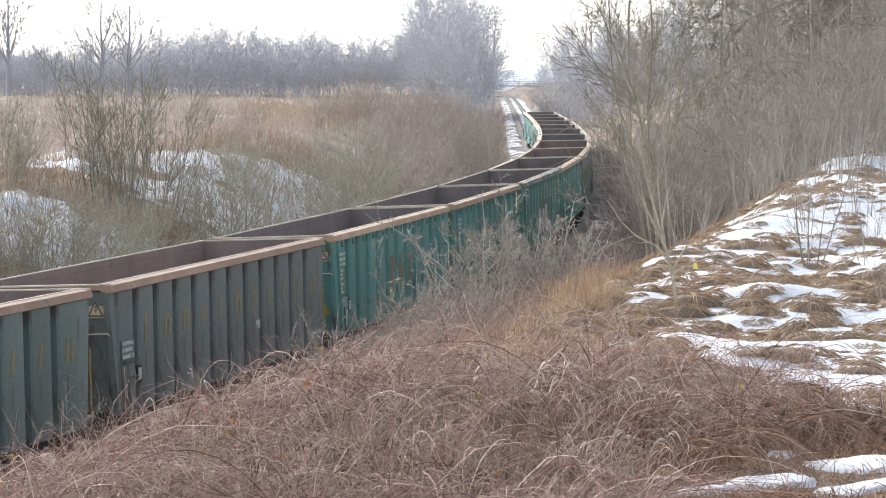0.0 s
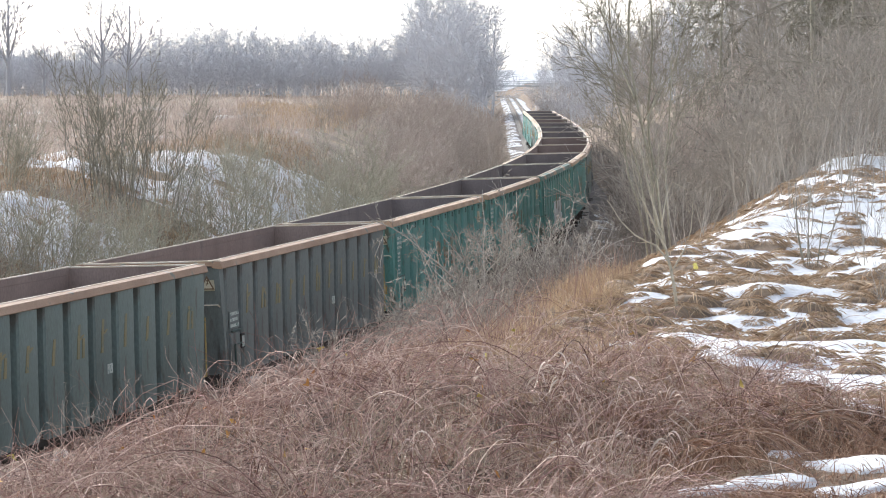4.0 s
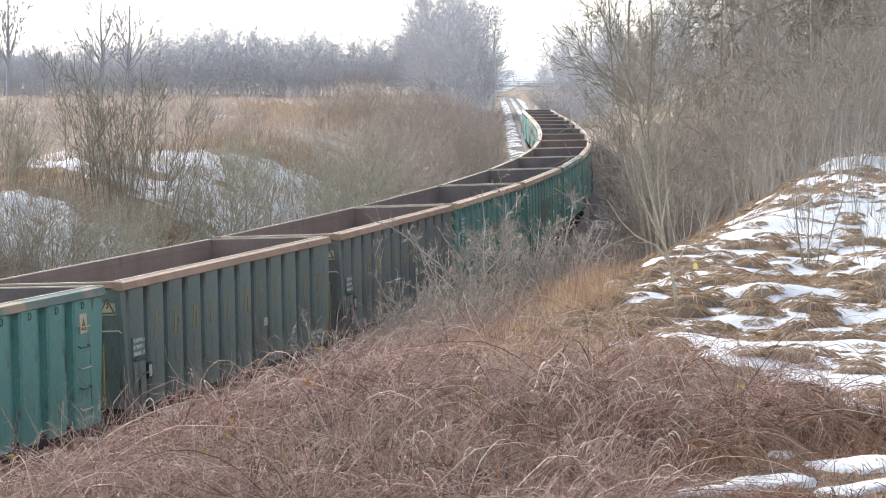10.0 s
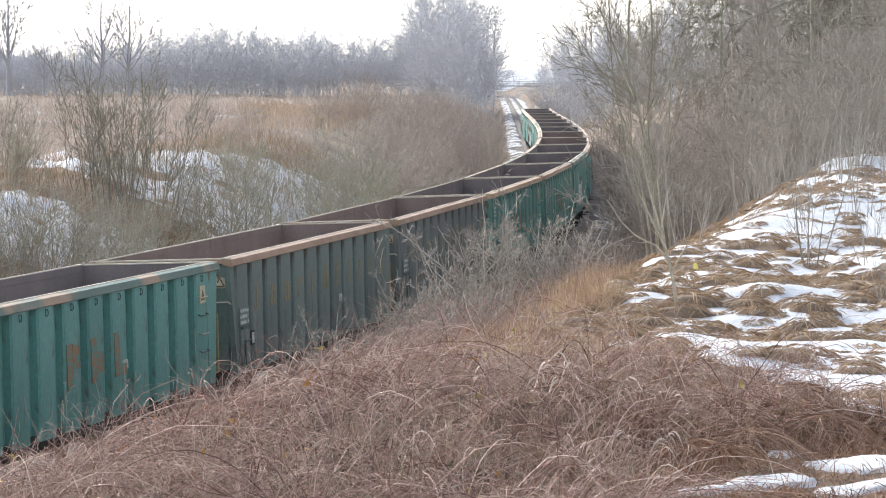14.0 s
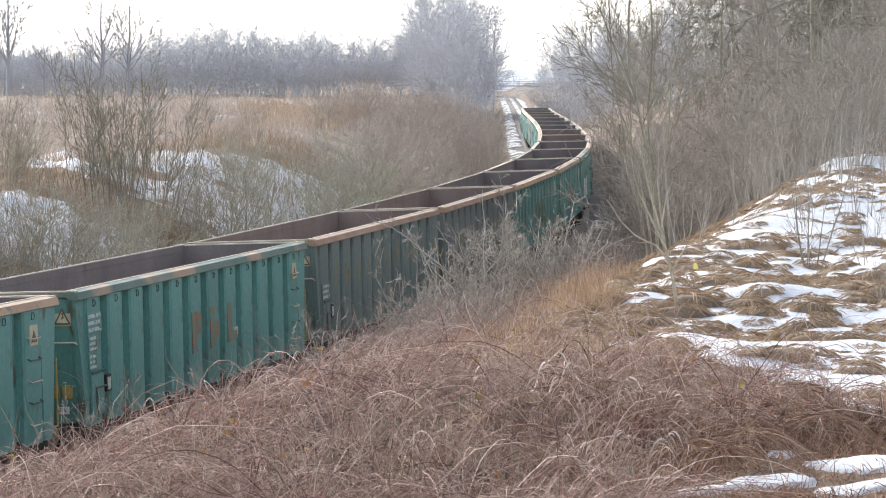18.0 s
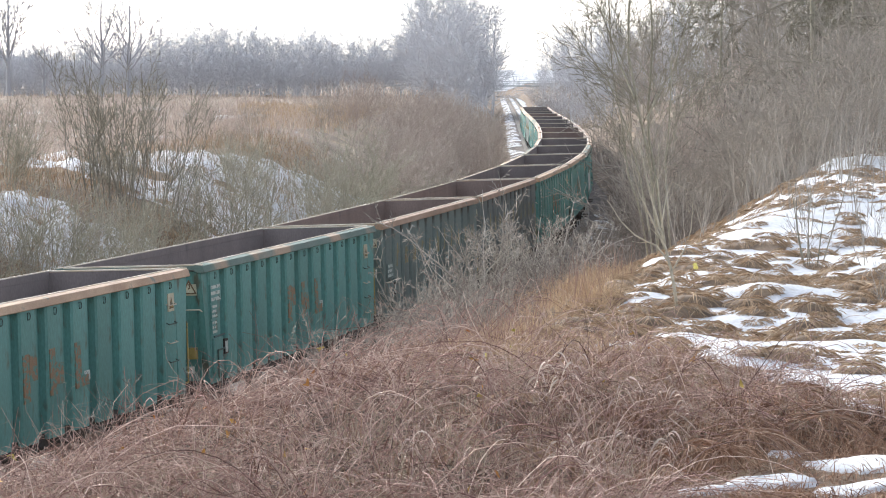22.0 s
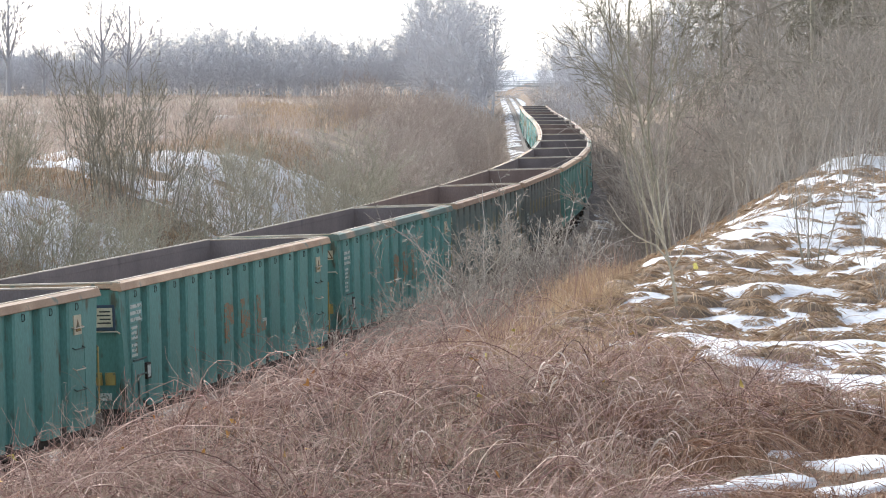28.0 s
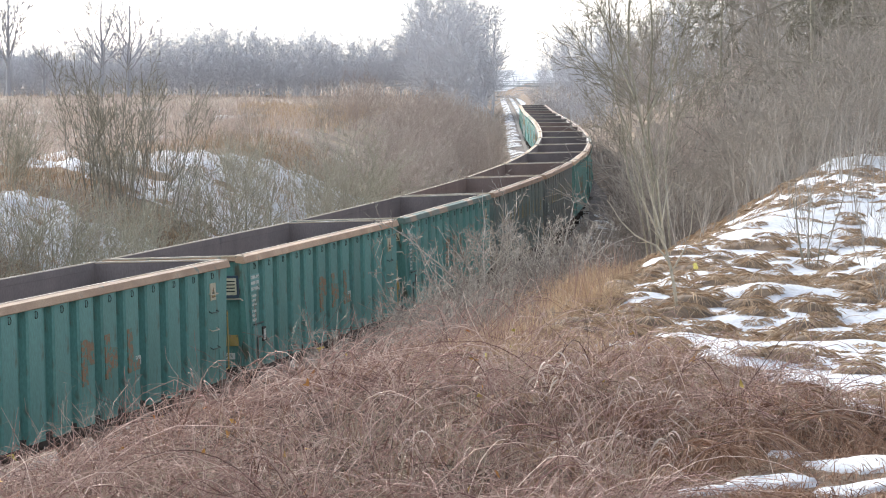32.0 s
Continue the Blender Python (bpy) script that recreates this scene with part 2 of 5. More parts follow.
def joined(*sets):
    vs, fs, k = [], [], 0
    for v, f in sets:
        vs.append(v)
        fs.append(f + k)
        k += len(v)
    return np.concatenate(vs), np.concatenate(fs)


# ---- the plan: the track's line, the cutting and the fields ----
RIM = 3.40
KNOT_S = [-28 + 28 * i for i in range(10)] + [760]
KNOT_K = [-0.0028, -0.00278, -0.00234, -0.00193, -0.0017, -0.00072, -0.00023, -0.00037, 0.00048, -0.00001, -0.00001]
GRID = np.arange(-90.0, 760.0)
_k = np.interp(GRID, KNOT_S, KNOT_K)
_h = np.concatenate([[0], np.cumsum((_k[1:] + _k[:-1]) / 2)])
_h = _h - _h[90] + 0.25129
_x = np.concatenate([[0], np.cumsum((np.sin(_h[1:]) + np.sin(_h[:-1])) / 2)])
_x = _x - _x[90] - 7.05726
_y = np.concatenate([[0], np.cumsum((np.cos(_h[1:]) + np.cos(_h[:-1])) / 2)])
_y = _y - _y[90] + 44.40267


def track(s):
    """Place, heading (radians from +y to +x) and cant of the track at the length s."""
    k = np.interp(s, GRID, _k)
    return np.interp(s, GRID, _x), np.interp(s, GRID, _y), np.interp(s, GRID, _h), 0.0435 * np.clip(-k / 0.0022, 0, 1)


def offset(x, y):
    """Distance to the right of the track's middle, by y."""
    yy = np.clip(y, _y[0], _y[-1])
    return (x - np.interp(yy, _y, _x)) * np.cos(np.interp(yy, _y, _h))


def smooth(a, b, v):
    t = np.clip((np.asarray(v, float) - a) / (b - a), 0, 1)
    return t * t * (3 - 2 * t)


class Waves:
    """Cheap smooth noise: a sum of sines in many directions."""
    def __init__(self, seed, size, n=14):
        r = np.random.RandomState(seed)
        a, w = r.uniform(0, 2 * np.pi, n), 2 * np.pi / (size * r.uniform(0.6, 1.8, n))
        self.kx, self.ky, self.ph = np.cos(a) * w, np.sin(a) * w, r.uniform(0, 6.28, n)

    def __call__(self, x, y):
        x, y = np.asarray(x, float), np.asarray(y, float)
        return sum(np.sin(x * a + y * b + c) for a, b, c in zip(self.kx, self.ky, self.ph)) / math.sqrt(len(self.kx))


W1, W2, W3, W5 = Waves(1, 9.0), Waves(2, 2.2), Waves(3, 30.0), Waves(9, 0.45)


def height(x, y):
    """The lie of the land, with no tussocks."""
    x, y = np.asarray(x, float), np.asarray(y, float)
    q = offset(x, y)
    flat = smooth(120, 420, y)                       # the cutting grows shallower far off
    right = -0.45 + 0.1 * smooth(3, 5, q) + (4.55 - 1.6 * flat) * smooth(2.0, 12.5, q) + 0.62 * smooth(34, 60, y) * smooth(7.5, 13, q) * (1 - flat) + 0.9 * smooth(60, 110, y) * smooth(12, 30, q) * (1 - flat)
    left = -0.45 + (4.15 - 0.75 * smooth(100, 420, y)) * smooth(3.5, 15, -q)
    z = np.where(q > 0, right, left)
    rough = smooth(3.5, 8, np.abs(q))
    return z + rough * (0.12 * W1(x, y) + 0.05 * W2(x, y)) + 0.12 * W3(x, y) * smooth(10, 40, np.abs(q))


# ---- ground: one sheet to the horizon, and snow lying on it ----
def steps(*runs):
    out = [runs[0][0]]
    for a, b, d in runs:
        n = max(1, int(round((b - a) / d)))
        out += list(np.linspace(a, b, n + 1)[1:])
    return np.array(out)


rng = np.random.RandomState(11)
TUSSOCKS = []
for _ in range(6000):
    yy = 17 + 60 * rng.rand() ** 1.3
    xx = rng.uniform(0.02, 0.18) * yy + 0.2
    q = offset(xx, yy)
    if q < 8.5 or yy < 21.5 and 1.1 < xx or yy < 28.5 and xx > 2.3 and rng.rand() < 0.90 or yy > 42 and rng.rand() < 0.30 or rng.rand() < 0.35:
        continue
    rad = rng.uniform(0.10, 0.27) * (0.75 + yy / 80) * (0.72 if yy > 42 else 1.0)
    if all((xx - a) ** 2 + ((yy - b) * 0.8) ** 2 > (0.70 * (rad + c)) ** 2 for a, b, c, _ in TUSSOCKS):
        TUSSOCKS.append((xx, yy, rad, rad * rng.uniform(0.42, 0.78)))


def sheet(xs, ys):
    X, Y = np.meshgrid(xs, ys)
    n, m = X.shape
    i = np.arange(n * m).reshape(n, m)
    return X, Y, np.stack([i[:-1, :-1], i[:-1, 1:], i[1:, 1:], i[1:, :-1]], axis=-1).reshape(-1, 4)


def bumps(X, Y, xs, ys):
    B = np.zeros_like(X)
    for a, b, r, h in TUSSOCKS:
        i0, i1 = np.searchsorted(xs, (a - r * 1.6, a + r * 1.6))
        j0, j1 = np.searchsorted(ys, (b - r, b + r))
        if i1 <= i0 or j1 <= j0:
            continue
        d = np.hypot((X[j0:j1, i0:i1] - a) / 1.6, Y[j0:j1, i0:i1] - b) / r
        B[j0:j1, i0:i1] = np.maximum(B[j0:j1, i0:i1], h * np.clip(1 - d * d, 0, 1) ** 0.7)
    return B


def snow_right(x, y):
    """Depth of snow on the near bank: open level patches, gone under the brambles and on the sunny edge."""
    q = offset(x, y)
    edge = smooth(-0.2, 0.5, x - 1.45 - 0.165 * (y - 31) + 0.30 * W2(x * 0.7, y * 0.5))
    back = smooth(23.6, 24.8, y + 0.9 * (x - 2.5) + 0.3 * W2(x, y))
    front = 0.0
    for cx, cy, rx, ry in ((2.52, 19.25, 0.20, 0.20), (2.96, 18.66, 0.40, 0.34), (2.28, 18.32, 0.40, 0.24), (1.80, 18.15, 0.26, 0.17), (3.0, 18.02, 0.46, 0.18)):
        front = np.maximum(front, smooth(1.2, 0.8, np.hypot((x - cx) / rx, (y - cy) / ry) + 0.24 * W2(x * 3, y * 3) + 0.10 * W5(x, y)))
    side = smooth(3.18, 3.36, x + 0.1 * W2(x, y)) * smooth(22.4, 22.0, y) * smooth(20.4, 20.8, y)
    return -0.11 + 0.193 * np.clip(edge * back + 0.70 * front + 0.95 * side, 0, 1) * smooth(9.0, 10.5, q) + 0.022 * W2(x * 1.7, y) * (1 - front) + 0.008 * W5(x, y) + (0.03 * smooth(35, 42, y) - 0.035 * smooth(47, 55, y) + 0.03 * smooth(31, 27, y) * smooth(2.0, 2.8, x) * back) * edge


xs = steps((-2500, -300, 200), (-300, -60, 12), (-60, -14, 1.0), (-14, -1, 0.4), (-1, 13, 0.16), (13, 40, 1.0), (40, 120, 8), (120, 2500, 200))
ys = steps((-400, -20, 40), (-20, 9, 2), (9, 16, 0.5), (16, 34, 0.16), (34, 76, 0.32), (76, 160, 1.2), (160, 420, 8), (420, 4200, 210))
X, Y, F = sheet(xs, ys)
Z = height(X, Y) + bumps(X, Y, xs, ys)
ground = put("ground", np.stack([X, Y, Z], -1).reshape(-1, 3), F, M_EARTH, smooth=True)
tagged(ground, "brown winter turf with tussocks, cutting banks and open field", "ground", kind="structure")

xs, ys = steps((0.8, 4.2, 0.06), (4.2, 12.5, 0.11)), steps((16.5, 20, 0.07), (20, 34, 0.14), (34, 75, 0.24))
X, Y, F = sheet(xs, ys)
D = snow_right(X, Y)
keep = np.maximum.reduce([D.ravel()[F[:, i]] for i in range(4)]) > -0.07
snow = put("snow_bank", np.stack([X, Y, height(X, Y) + D], -1).reshape(-1, 3), F[keep], M_SNOW, smooth=True)
tagged(snow, "patchy old snow lying between grass tussocks on the bank", "snow", kind="stuff")

xs, ys = steps((-26, 4, 0.3)), steps((58, 150, 0.5))
X, Y, F = sheet(xs, ys)
q = offset(X, Y)
cov = smooth(87, 92, Y + 0.8 * W2(X, Y) + 0.35 * (q + 13)) * smooth(1.5, -1.5, Y - 109 - 2.0 * (q + 13.85) + W2(X, Y)) * smooth(-7.0, -8.8, q) * smooth(-20, -17, q)
cov = np.maximum(cov, smooth(68, 71, Y) * smooth(83, 79, Y + W2(X, Y)) * smooth(-7.0, -8.5, q) * smooth(-14.0, -12.0, q))
cov = np.maximum(cov, smooth(-8.5, -5.5, q) * smooth(-4.5, -5.5, q) * smooth(0.2, 0.9, W1(X, Y)))
D = -0.14 + 0.25 * cov * smooth(-1.8, -0.7, W1(X * 1.3, Y)) + 0.09 * W2(X * 2.2, Y * 1.6)
keep = np.maximum.reduce([D.ravel()[F[:, i]] for i in range(4)]) > -0.02
snow = put("snow_bank", np.stack([X, Y, height(X, Y) + D], -1).reshape(-1, 3), F[keep], M_SNOW, smooth=True)
tagged(snow, "thin snow on the far slope of the cutting", "snow", kind="stuff")


def snow_strip(q0, q1, y0, y1, dy, cover, label, seed):
    """Snow along the track between two offsets."""
    w = Waves(seed, 3.5)
    ys, qs = np.arange(y0, y1, dy), np.linspace(q0, q1, 9)
    Q, Y = np.meshgrid(qs, ys)
    X = np.interp(Y, _y, _x) + Q / np.cos(np.interp(Y, _y, _h))
    edge = smooth(0, 0.3, np.minimum(Q - min(q0, q1), max(q0, q1) - Q) / abs(q1 - q0))
    D = -0.08 + 0.16 * edge * smooth(-0.5, 0.4, w(X, Y) + cover) + 0.03 * W2(X * 2.5, Y * 0.6)
    n, m = X.shape
    i = np.arange(n * m).reshape(n, m)
    f = np.stack([i[:-1, :-1], i[:-1, 1:], i[1:, 1:], i[1:, :-1]], -1).reshape(-1, 4)
    keep = np.maximum.reduce([D.ravel()[f[:, k]] for k in range(4)]) > -0.02
    base = np.maximum(height(X, Y), np.interp(np.abs(Q), [0, 1.9, 3.2], [-0.20, -0.22, -0.60]))
    ob = put("snow_strip", np.stack([X, Y, base + D], -1).reshape(-1, 3), f[keep], M_SNOW, smooth=True)
    return tagged(ob, label, "snow", kind="stuff")


snow_strip(-2.6, -5.6, 20, 130, 0.6, 0.3, "thin snow beside the track bed", 51)
snow_strip(-1.1, -3.2, 110, 700, 1.0, -0.40, "snow lying along the far track bed", 52)
snow_strip(-0.66, 0.66, 200, 700, 2.0, 0.4, "snow lying between the rails", 55)
snow_strip(0.9, 3.4, 200, 700, 2.0, 0.4, "snow on the shoulder of the far track bed", 56)
snow_strip(1.0, 3.3, 99, 136, 0.5, 0.45, "snow patches at the foot of the bank", 53)
xs, ys = steps((-75, 12, 0.6)), steps((112, 330, 1.6))
X, Y, F = sheet(xs, ys)
wf = Waves(54, 2.6)
D = -0.12 + 0.24 * smooth(0.75, 1.3, wf(X * 0.7, Y * 0.3) + 0.5 * W3(X, Y)) * smooth(-15, -19, offset(X, Y)) * smooth(300, 200, Y)
keep = np.maximum.reduce([D.ravel()[F[:, i]] for i in range(4)]) > -0.03
snow = put("snow_field", np.stack([X, Y, height(X, Y) + D], -1).reshape(-1, 3), F[keep], M_SNOW, smooth=True)
tagged(snow, "snow remnants among the dry grass of the field", "snow", kind="stuff")


# ---- track ----
def ribbon(prof, s0, s1, ds):
    """A strip of the cross-section prof [(right, up)...] along the track."""
    S = np.arange(s0, s1 + 0.01, ds)
    x, y, h, c = track(S)
    v = []
    for w, z in prof:
        v.append(np.stack([x + np.cos(h) * w, y - np.sin(h) * w, z + np.sin(c) * w], -1))
    v = np.stack(v, 1)
    n, m, _ = v.shape
    i = np.arange(n * m).reshape(n, m)
    f = np.stack([i[:-1, :-1], i[:-1, 1:], i[1:, 1:], i[1:, :-1]], -1).reshape(-1, 4)
    return v.reshape(-1, 3), f


bed = put("track_bed", *ribbon([(-3.2, -0.62), (-1.9, -0.22), (0, -0.185), (1.9, -0.22), (3.2, -0.62)], -70, 740, 2), M_BALLAST)
tagged(bed, "grey ballast bed half covered with snow", "track bed", kind="structure")
for w in (-0.75, 0.75):
    a, b = w - 0.036, w + 0.036
    rail = put("rail", *ribbon([(a, -0.18), (a, -0.02), (a + 0.01, 0), (b - 0.01, 0), (b, -0.02), (b, -0.18)], -70, 740, 2), M_RAIL)
    tagged(rail, "rusty steel rail with a worn head", "rail", kind="structure")
vs, fs = [], []
cube_f = np.array([[0, 1, 3, 2], [4, 6, 7, 5], [0, 4, 5, 1], [2, 3, 7, 6], [0, 2, 6, 4], [1, 5, 7, 3]])
for s in np.arange(-60, 640, 0.65):
    x, y, h, c = track(s)
    t, r = np.array([np.sin(h), np.cos(h), 0]), np.array([np.cos(h), -np.sin(h), 0])
    for a in (-0.13, 0.13):
        for b in (-1.28, 1.28):
            for z in (-0.26, -0.17):
                vs.append(np.array([x, y, z + c * b]) + t * a + r * b)
    fs.append(cube_f + len(fs) * 8)
sl = put("sleepers", np.array(vs), np.concatenate(fs), M_SLEEPER)
tagged(sl, "concrete sleepers under the rails", "sleeper", kind="stuff")


# ---- the train: open box wagons ----
HALF, PITCH = 6.71, 14.04
STAKES = [(-5.97 + i * 1.062) for i in range(12)]


def bogie(parent, x):
    b = new("bogie")
    b.parent = parent
    b.location = (x, 0, 0)
    for s in (-1, 1):
        y = s * 1.0
        part("side_frame", prism([(-1.25, 0.42), (-1.15, 0.62), (-0.5, 0.66), (-0.3, 0.80), (0.3, 0.80), (0.5, 0.66), (1.15, 0.62), (1.25, 0.42), (0.95, 0.36), (0.45, 0.34), (0.3, 0.22), (-0.3, 0.22), (-0.45, 0.34), (-0.95, 0.36)], y - 0.07, y + 0.07, "y"), M_UNDER, b)
        for a in (-0.9, 0.9):
            part("axle_box", box((a - 0.14, y + s * 0.08 - 0.07, 0.32), (a + 0.14, y + s * 0.08 + 0.07, 0.60), 0.02), M_UNDER, b)
            part("axle_cap", rods([(a, y + s * 0.14, 0.46), (a, y + s * 0.18, 0.46)], 0.10, 10), M_PRINT, b)
    part("bolster", box((-0.2, -1.0, 0.5), (0.2, 1.0, 0.85)), M_UNDER, b)
    for a in (-0.9, 0.9):
        bm = bmesh.new()
        add_rod(bm, (0, -1.0, 0), (0, 1.0, 0), 0.08, 8)
        for s in (-1, 1):
            add_rod(bm, (0, s * 0.69, 0), (0, s * 0.82, 0), 0.46, 20)
            add_rod(bm, (0, s * 0.66, 0), (0, s * 0.69, 0), 0.49, 20)
        w = part("wheelset", bm, M_STEEL, b, "steel wheels on an axle")
        w.location = (a, 0, 0.46)
    return b


def wagon(paint, rim, lettering, half_stake=0.34, fittings=True, lining=M_SOOT):
    """An open box wagon; x forward, the rails at z = 0."""
    w = new("box_wagon")
    part("floor", box((-6.3, -1.28, 1.14), (6.3, 1.28, 1.20)), lining, w)
    for s in (-1, 1):
        part("sole_bar", prism([(s * 1.20, 0.98), (s * 1.30, 0.98), (s * 1.33, 1.02), (s * 1.33, 1.22), (s * 1.20, 1.22)], -6.35, 6.35), M_UNDER, w)
        part("side_wall", prism([(s * 1.262, 1.22), (s * 1.300, 3.28), (s * 1.285, 3.28), (s * 1.247, 1.22)], -6.42, 6.42), paint, w)
        part("side_lining", prism([(-6.296, 1.20), (6.296, 1.20), (6.578, 3.40), (-6.578, 3.40)], s * 1.234, s * 1.262, "y"), lining, w, "dark rusty inner lining")
        part("side_rim", prism([(s * 1.284, 3.28), (s * 1.284, 3.40), (s * 1.31, 3.41), (s * 1.450, 3.385), (s * 1.487, 3.265), (s * 1.465, 3.25), (s * 1.36, 3.265)], -HALF, HALF), rim, w, "worn sloping top rim")
        part("rim_edge", box((-HALF + 0.02, min(s * 1.258, s * 1.296), 3.402), (HALF - 0.02, max(s * 1.258, s * 1.296), 3.422)), M_ENDRIM, w)
        part("inner_ledge", prism([(s * 1.236, 3.270), (s * 1.236, 3.285), (s * 1.222, 3.283), (s * 1.224, 3.270)], -6.45, 6.45), lining, w)
        st = None
        for i, x in enumerate(STAKES):
            if st is None:
                hw = half_stake
                bm = bmesh.new()
                pts = []
                for z, yo in ((1.13, 1.405), (3.262, 1.452)):
                    yi = yo - 0.165
                    pts.append([bm.verts.new((a, s * b, z)) for a, b in ((-hw - 0.01, yi), (-hw + 0.012, yo - 0.035), (-hw + 0.045, yo), (hw - 0.045, yo), (hw - 0.012, yo - 0.035), (hw + 0.01, yi))])
                lo, hi = pts
                for j in range(5):
                    bm.faces.new((lo[j], lo[j + 1], hi[j + 1], hi[j]))
                bm.faces.new((lo[5], lo[0], hi[0], hi[5]))
                bm.faces.new(lo[::-1])
                bm.faces.new(hi)
                bmesh.ops.recalc_face_normals(bm, faces=bm.faces)
                st = part("stake", bm, paint, w)
                st.location = (x, 0, 0)
                ring = None
                if not fittings:
                    continue
                ang = np.linspace(np.pi / 2, -np.pi / 2, 7)
                loop = np.stack([0.05 * np.cos(ang), np.full(7, s * 1.466), 3.16 + 0.055 * np.sin(ang)], 1)
                loop = np.concatenate([loop, [[-0.06, s * 1.466, 3.105], [-0.06, s * 1.466, 3.215]], loop[:1]])
                ring = put("lashing_ring", *tubes(loop[None], np.full((1, len(loop)), 0.008), 4), M_IRON, w)
                ring.location = (x, 0, 0)
            else:
                share(st, Matrix.Translation((x, 0, 0)))
                if ring:
                    share(ring, Matrix.Translation((x, 0, 0)))
        # corner post, ladder rungs and the little side door
        for d in (-1, 1):
            part("corner_post", prism([(d * 6.36, 1.15), (d * 6.66, 3.26), (d * 6.04, 3.26), (d * 6.04, 1.15)], s * 1.29, s * (1.400 if d < 0 else 1.425), "y"), paint, w)
        lx = STAKES[-1] if s < 0 else STAKES[0]
        for i in range(5 if fittings else 0):
            z = 1.45 + i * 0.34
            yo = s * 1.43
            part("ladder_rung", rods([(lx - 0.2, yo, z + 0.03), (lx - 0.2, yo + s * 0.06, z), (lx + 0.2, yo + s * 0.06, z), (lx + 0.2, yo, z + 0.03)], 0.011, 5), M_IRON if i % 2 else M_ENDRIM, w)
        if fittings:
            sg = part("warning_sign", box((lx - 0.15, min(s * 1.445, s * 1.466), 2.70), (lx + 0.15, max(s * 1.445, s * 1.466), 3.02)), M_CREAM, w, "cream electric warning plate")
            part("warning_triangle", prism([(lx - 0.11, 2.75), (lx + 0.11, 2.75), (lx, 2.95)], s * 1.467, s * 1.470, "y"), M_BROWN, sg)
            part("triangle_field", prism([(lx - 0.07, 2.77), (lx + 0.07, 2.77), (lx, 2.90)], s * 1.470, s * 1.473, "y"), M_YELLOW, sg)
        px = STAKES[0] if s < 0 else STAKES[-1]
        for z0, z1, a, b in (((2.66, 3.0, -0.32, 0.32), (2.36, 2.62, -0.31, 0.06), (2.06, 2.32, -0.31, 0.02)) if fittings else ((2.06, 2.40, -0.30, 0.32),)):
            pl = part("data_panel", box((px + a, min(s * 1.44, s * 1.458), z0), (px + b, max(s * 1.44, s * 1.458), z1)), paint, w)
            for j in range(3):
                zz = z0 + (j + 0.25) * (z1 - z0) / 3
                part("print_bar", box((px + a + 0.03, min(s * 1.458, s * 1.463), zz), (px + b - 0.03 - 0.05 * (j % 2), max(s * 1.458, s * 1.463), zz + (z1 - z0) / 5.5)), M_PRINT, pl)
        dr = part("side_hatch", box((px - 0.26, min(s * 1.41, s * 1.47), 1.32), (px + 0.30, max(s * 1.41, s * 1.47), 1.98), 0.015), paint, w)
        part("hatch_bar", rods([(px - 0.30, s * 1.49, 2.02), (px + 0.34, s * 1.49, 2.02)], 0.018), M_IRON, dr)
        part("hatch_bar", rods([(px - 0.1, s * 1.49, 1.22), (px - 0.1, s * 1.49, 1.75), (px + 0.34, s * 1.49, 1.75)], 0.017), M_IRON, dr)
        part("label_holder", box((px + 0.50, min(s * 1.36, s * 1.44), 1.62), (px + 0.72, max(s * 1.36, s * 1.44), 1.90)), M_UNDER, w)
        part("route_card", box((px + 0.53, min(s * 1.441, s * 1.446), 1.65), (px + 0.68, max(s * 1.441, s * 1.446), 1.86)), M_PRINT, w)
        part("print_bar", box((s * 0.9 + 2.6 * -s - 0.12, min(s * 1.43, s * 1.436), 1.9), (s * 0.9 + 2.6 * -s + 0.12, max(s * 1.43, s * 1.436), 2.06)), M_PRINT, w)
        # lettering as plain bars, one to a stake
        if lettering == "long":
            for i in range(1, 12):
                x = STAKES[i] if s < 0 else STAKES[11 - i]
                top = 2.84 if i in (1, 6, 7, 8) else 2.70
                wide = 0.10 if i in (5, 8, 9) else 0.22
                def stroke(a, z0, b, z1, t=0.10):
                    part("letter_bar", prism([(x + a, z0), (x + a + t, z0), (x + b + t, z1), (x + b, z1)], s * 1.42, s * 1.446, "y"), M_LETTER, w)
                stroke(-0.16, 2.28, -0.06, top)
                if wide > 0.2:
                    stroke(-0.06, 2.58, 0.10, 2.66, 0.10)
                    if i % 3 != 1:
                        stroke(0.06, 2.28, 0.11, 2.60)
        else:
            for i in range(3):
                x = STAKES[5 - i if s > 0 else 5 + i]
                part("letter_bar", prism([(x - 0.27, 1.80), (x - 0.02, 1.82), (x - 0.03, 2.57), (x - 0.27, 2.56)], s * 1.42, s * 1.447, "y"), M_ORANGE, w)
                part("letter_bar", prism([(x - 0.02, 2.13), (x + 0.28, 2.13), (x + 0.28, 2.48), (x - 0.02, 2.56)] if i < 1 else [(x - 0.02, 1.98), (x + 0.28, 1.96), (x + 0.28, 2.30), (x - 0.02, 2.34)] if i < 2 else [(x - 0.02, 1.82), (x + 0.28, 1.83), (x + 0.28, 2.00), (x - 0.02, 2.00)], s * 1.42, s * 1.447, "y"), M_ORANGE, w)
    for d in (-1, 1):
        part("end_wall", prism([(d * 6.34, 1.18), (d * 6.62, 3.28), (d * 6.58, 3.28), (d * 6.30, 1.18)], -1.33, 1.33, "y"), paint, w)
        part("end_lining", prism([(d * 6.296, 1.2), (d * 6.580, 3.385), (d * 6.570, 3.385), (d * 6.286, 1.2)], -1.27, 1.27, "y"), lining, w)
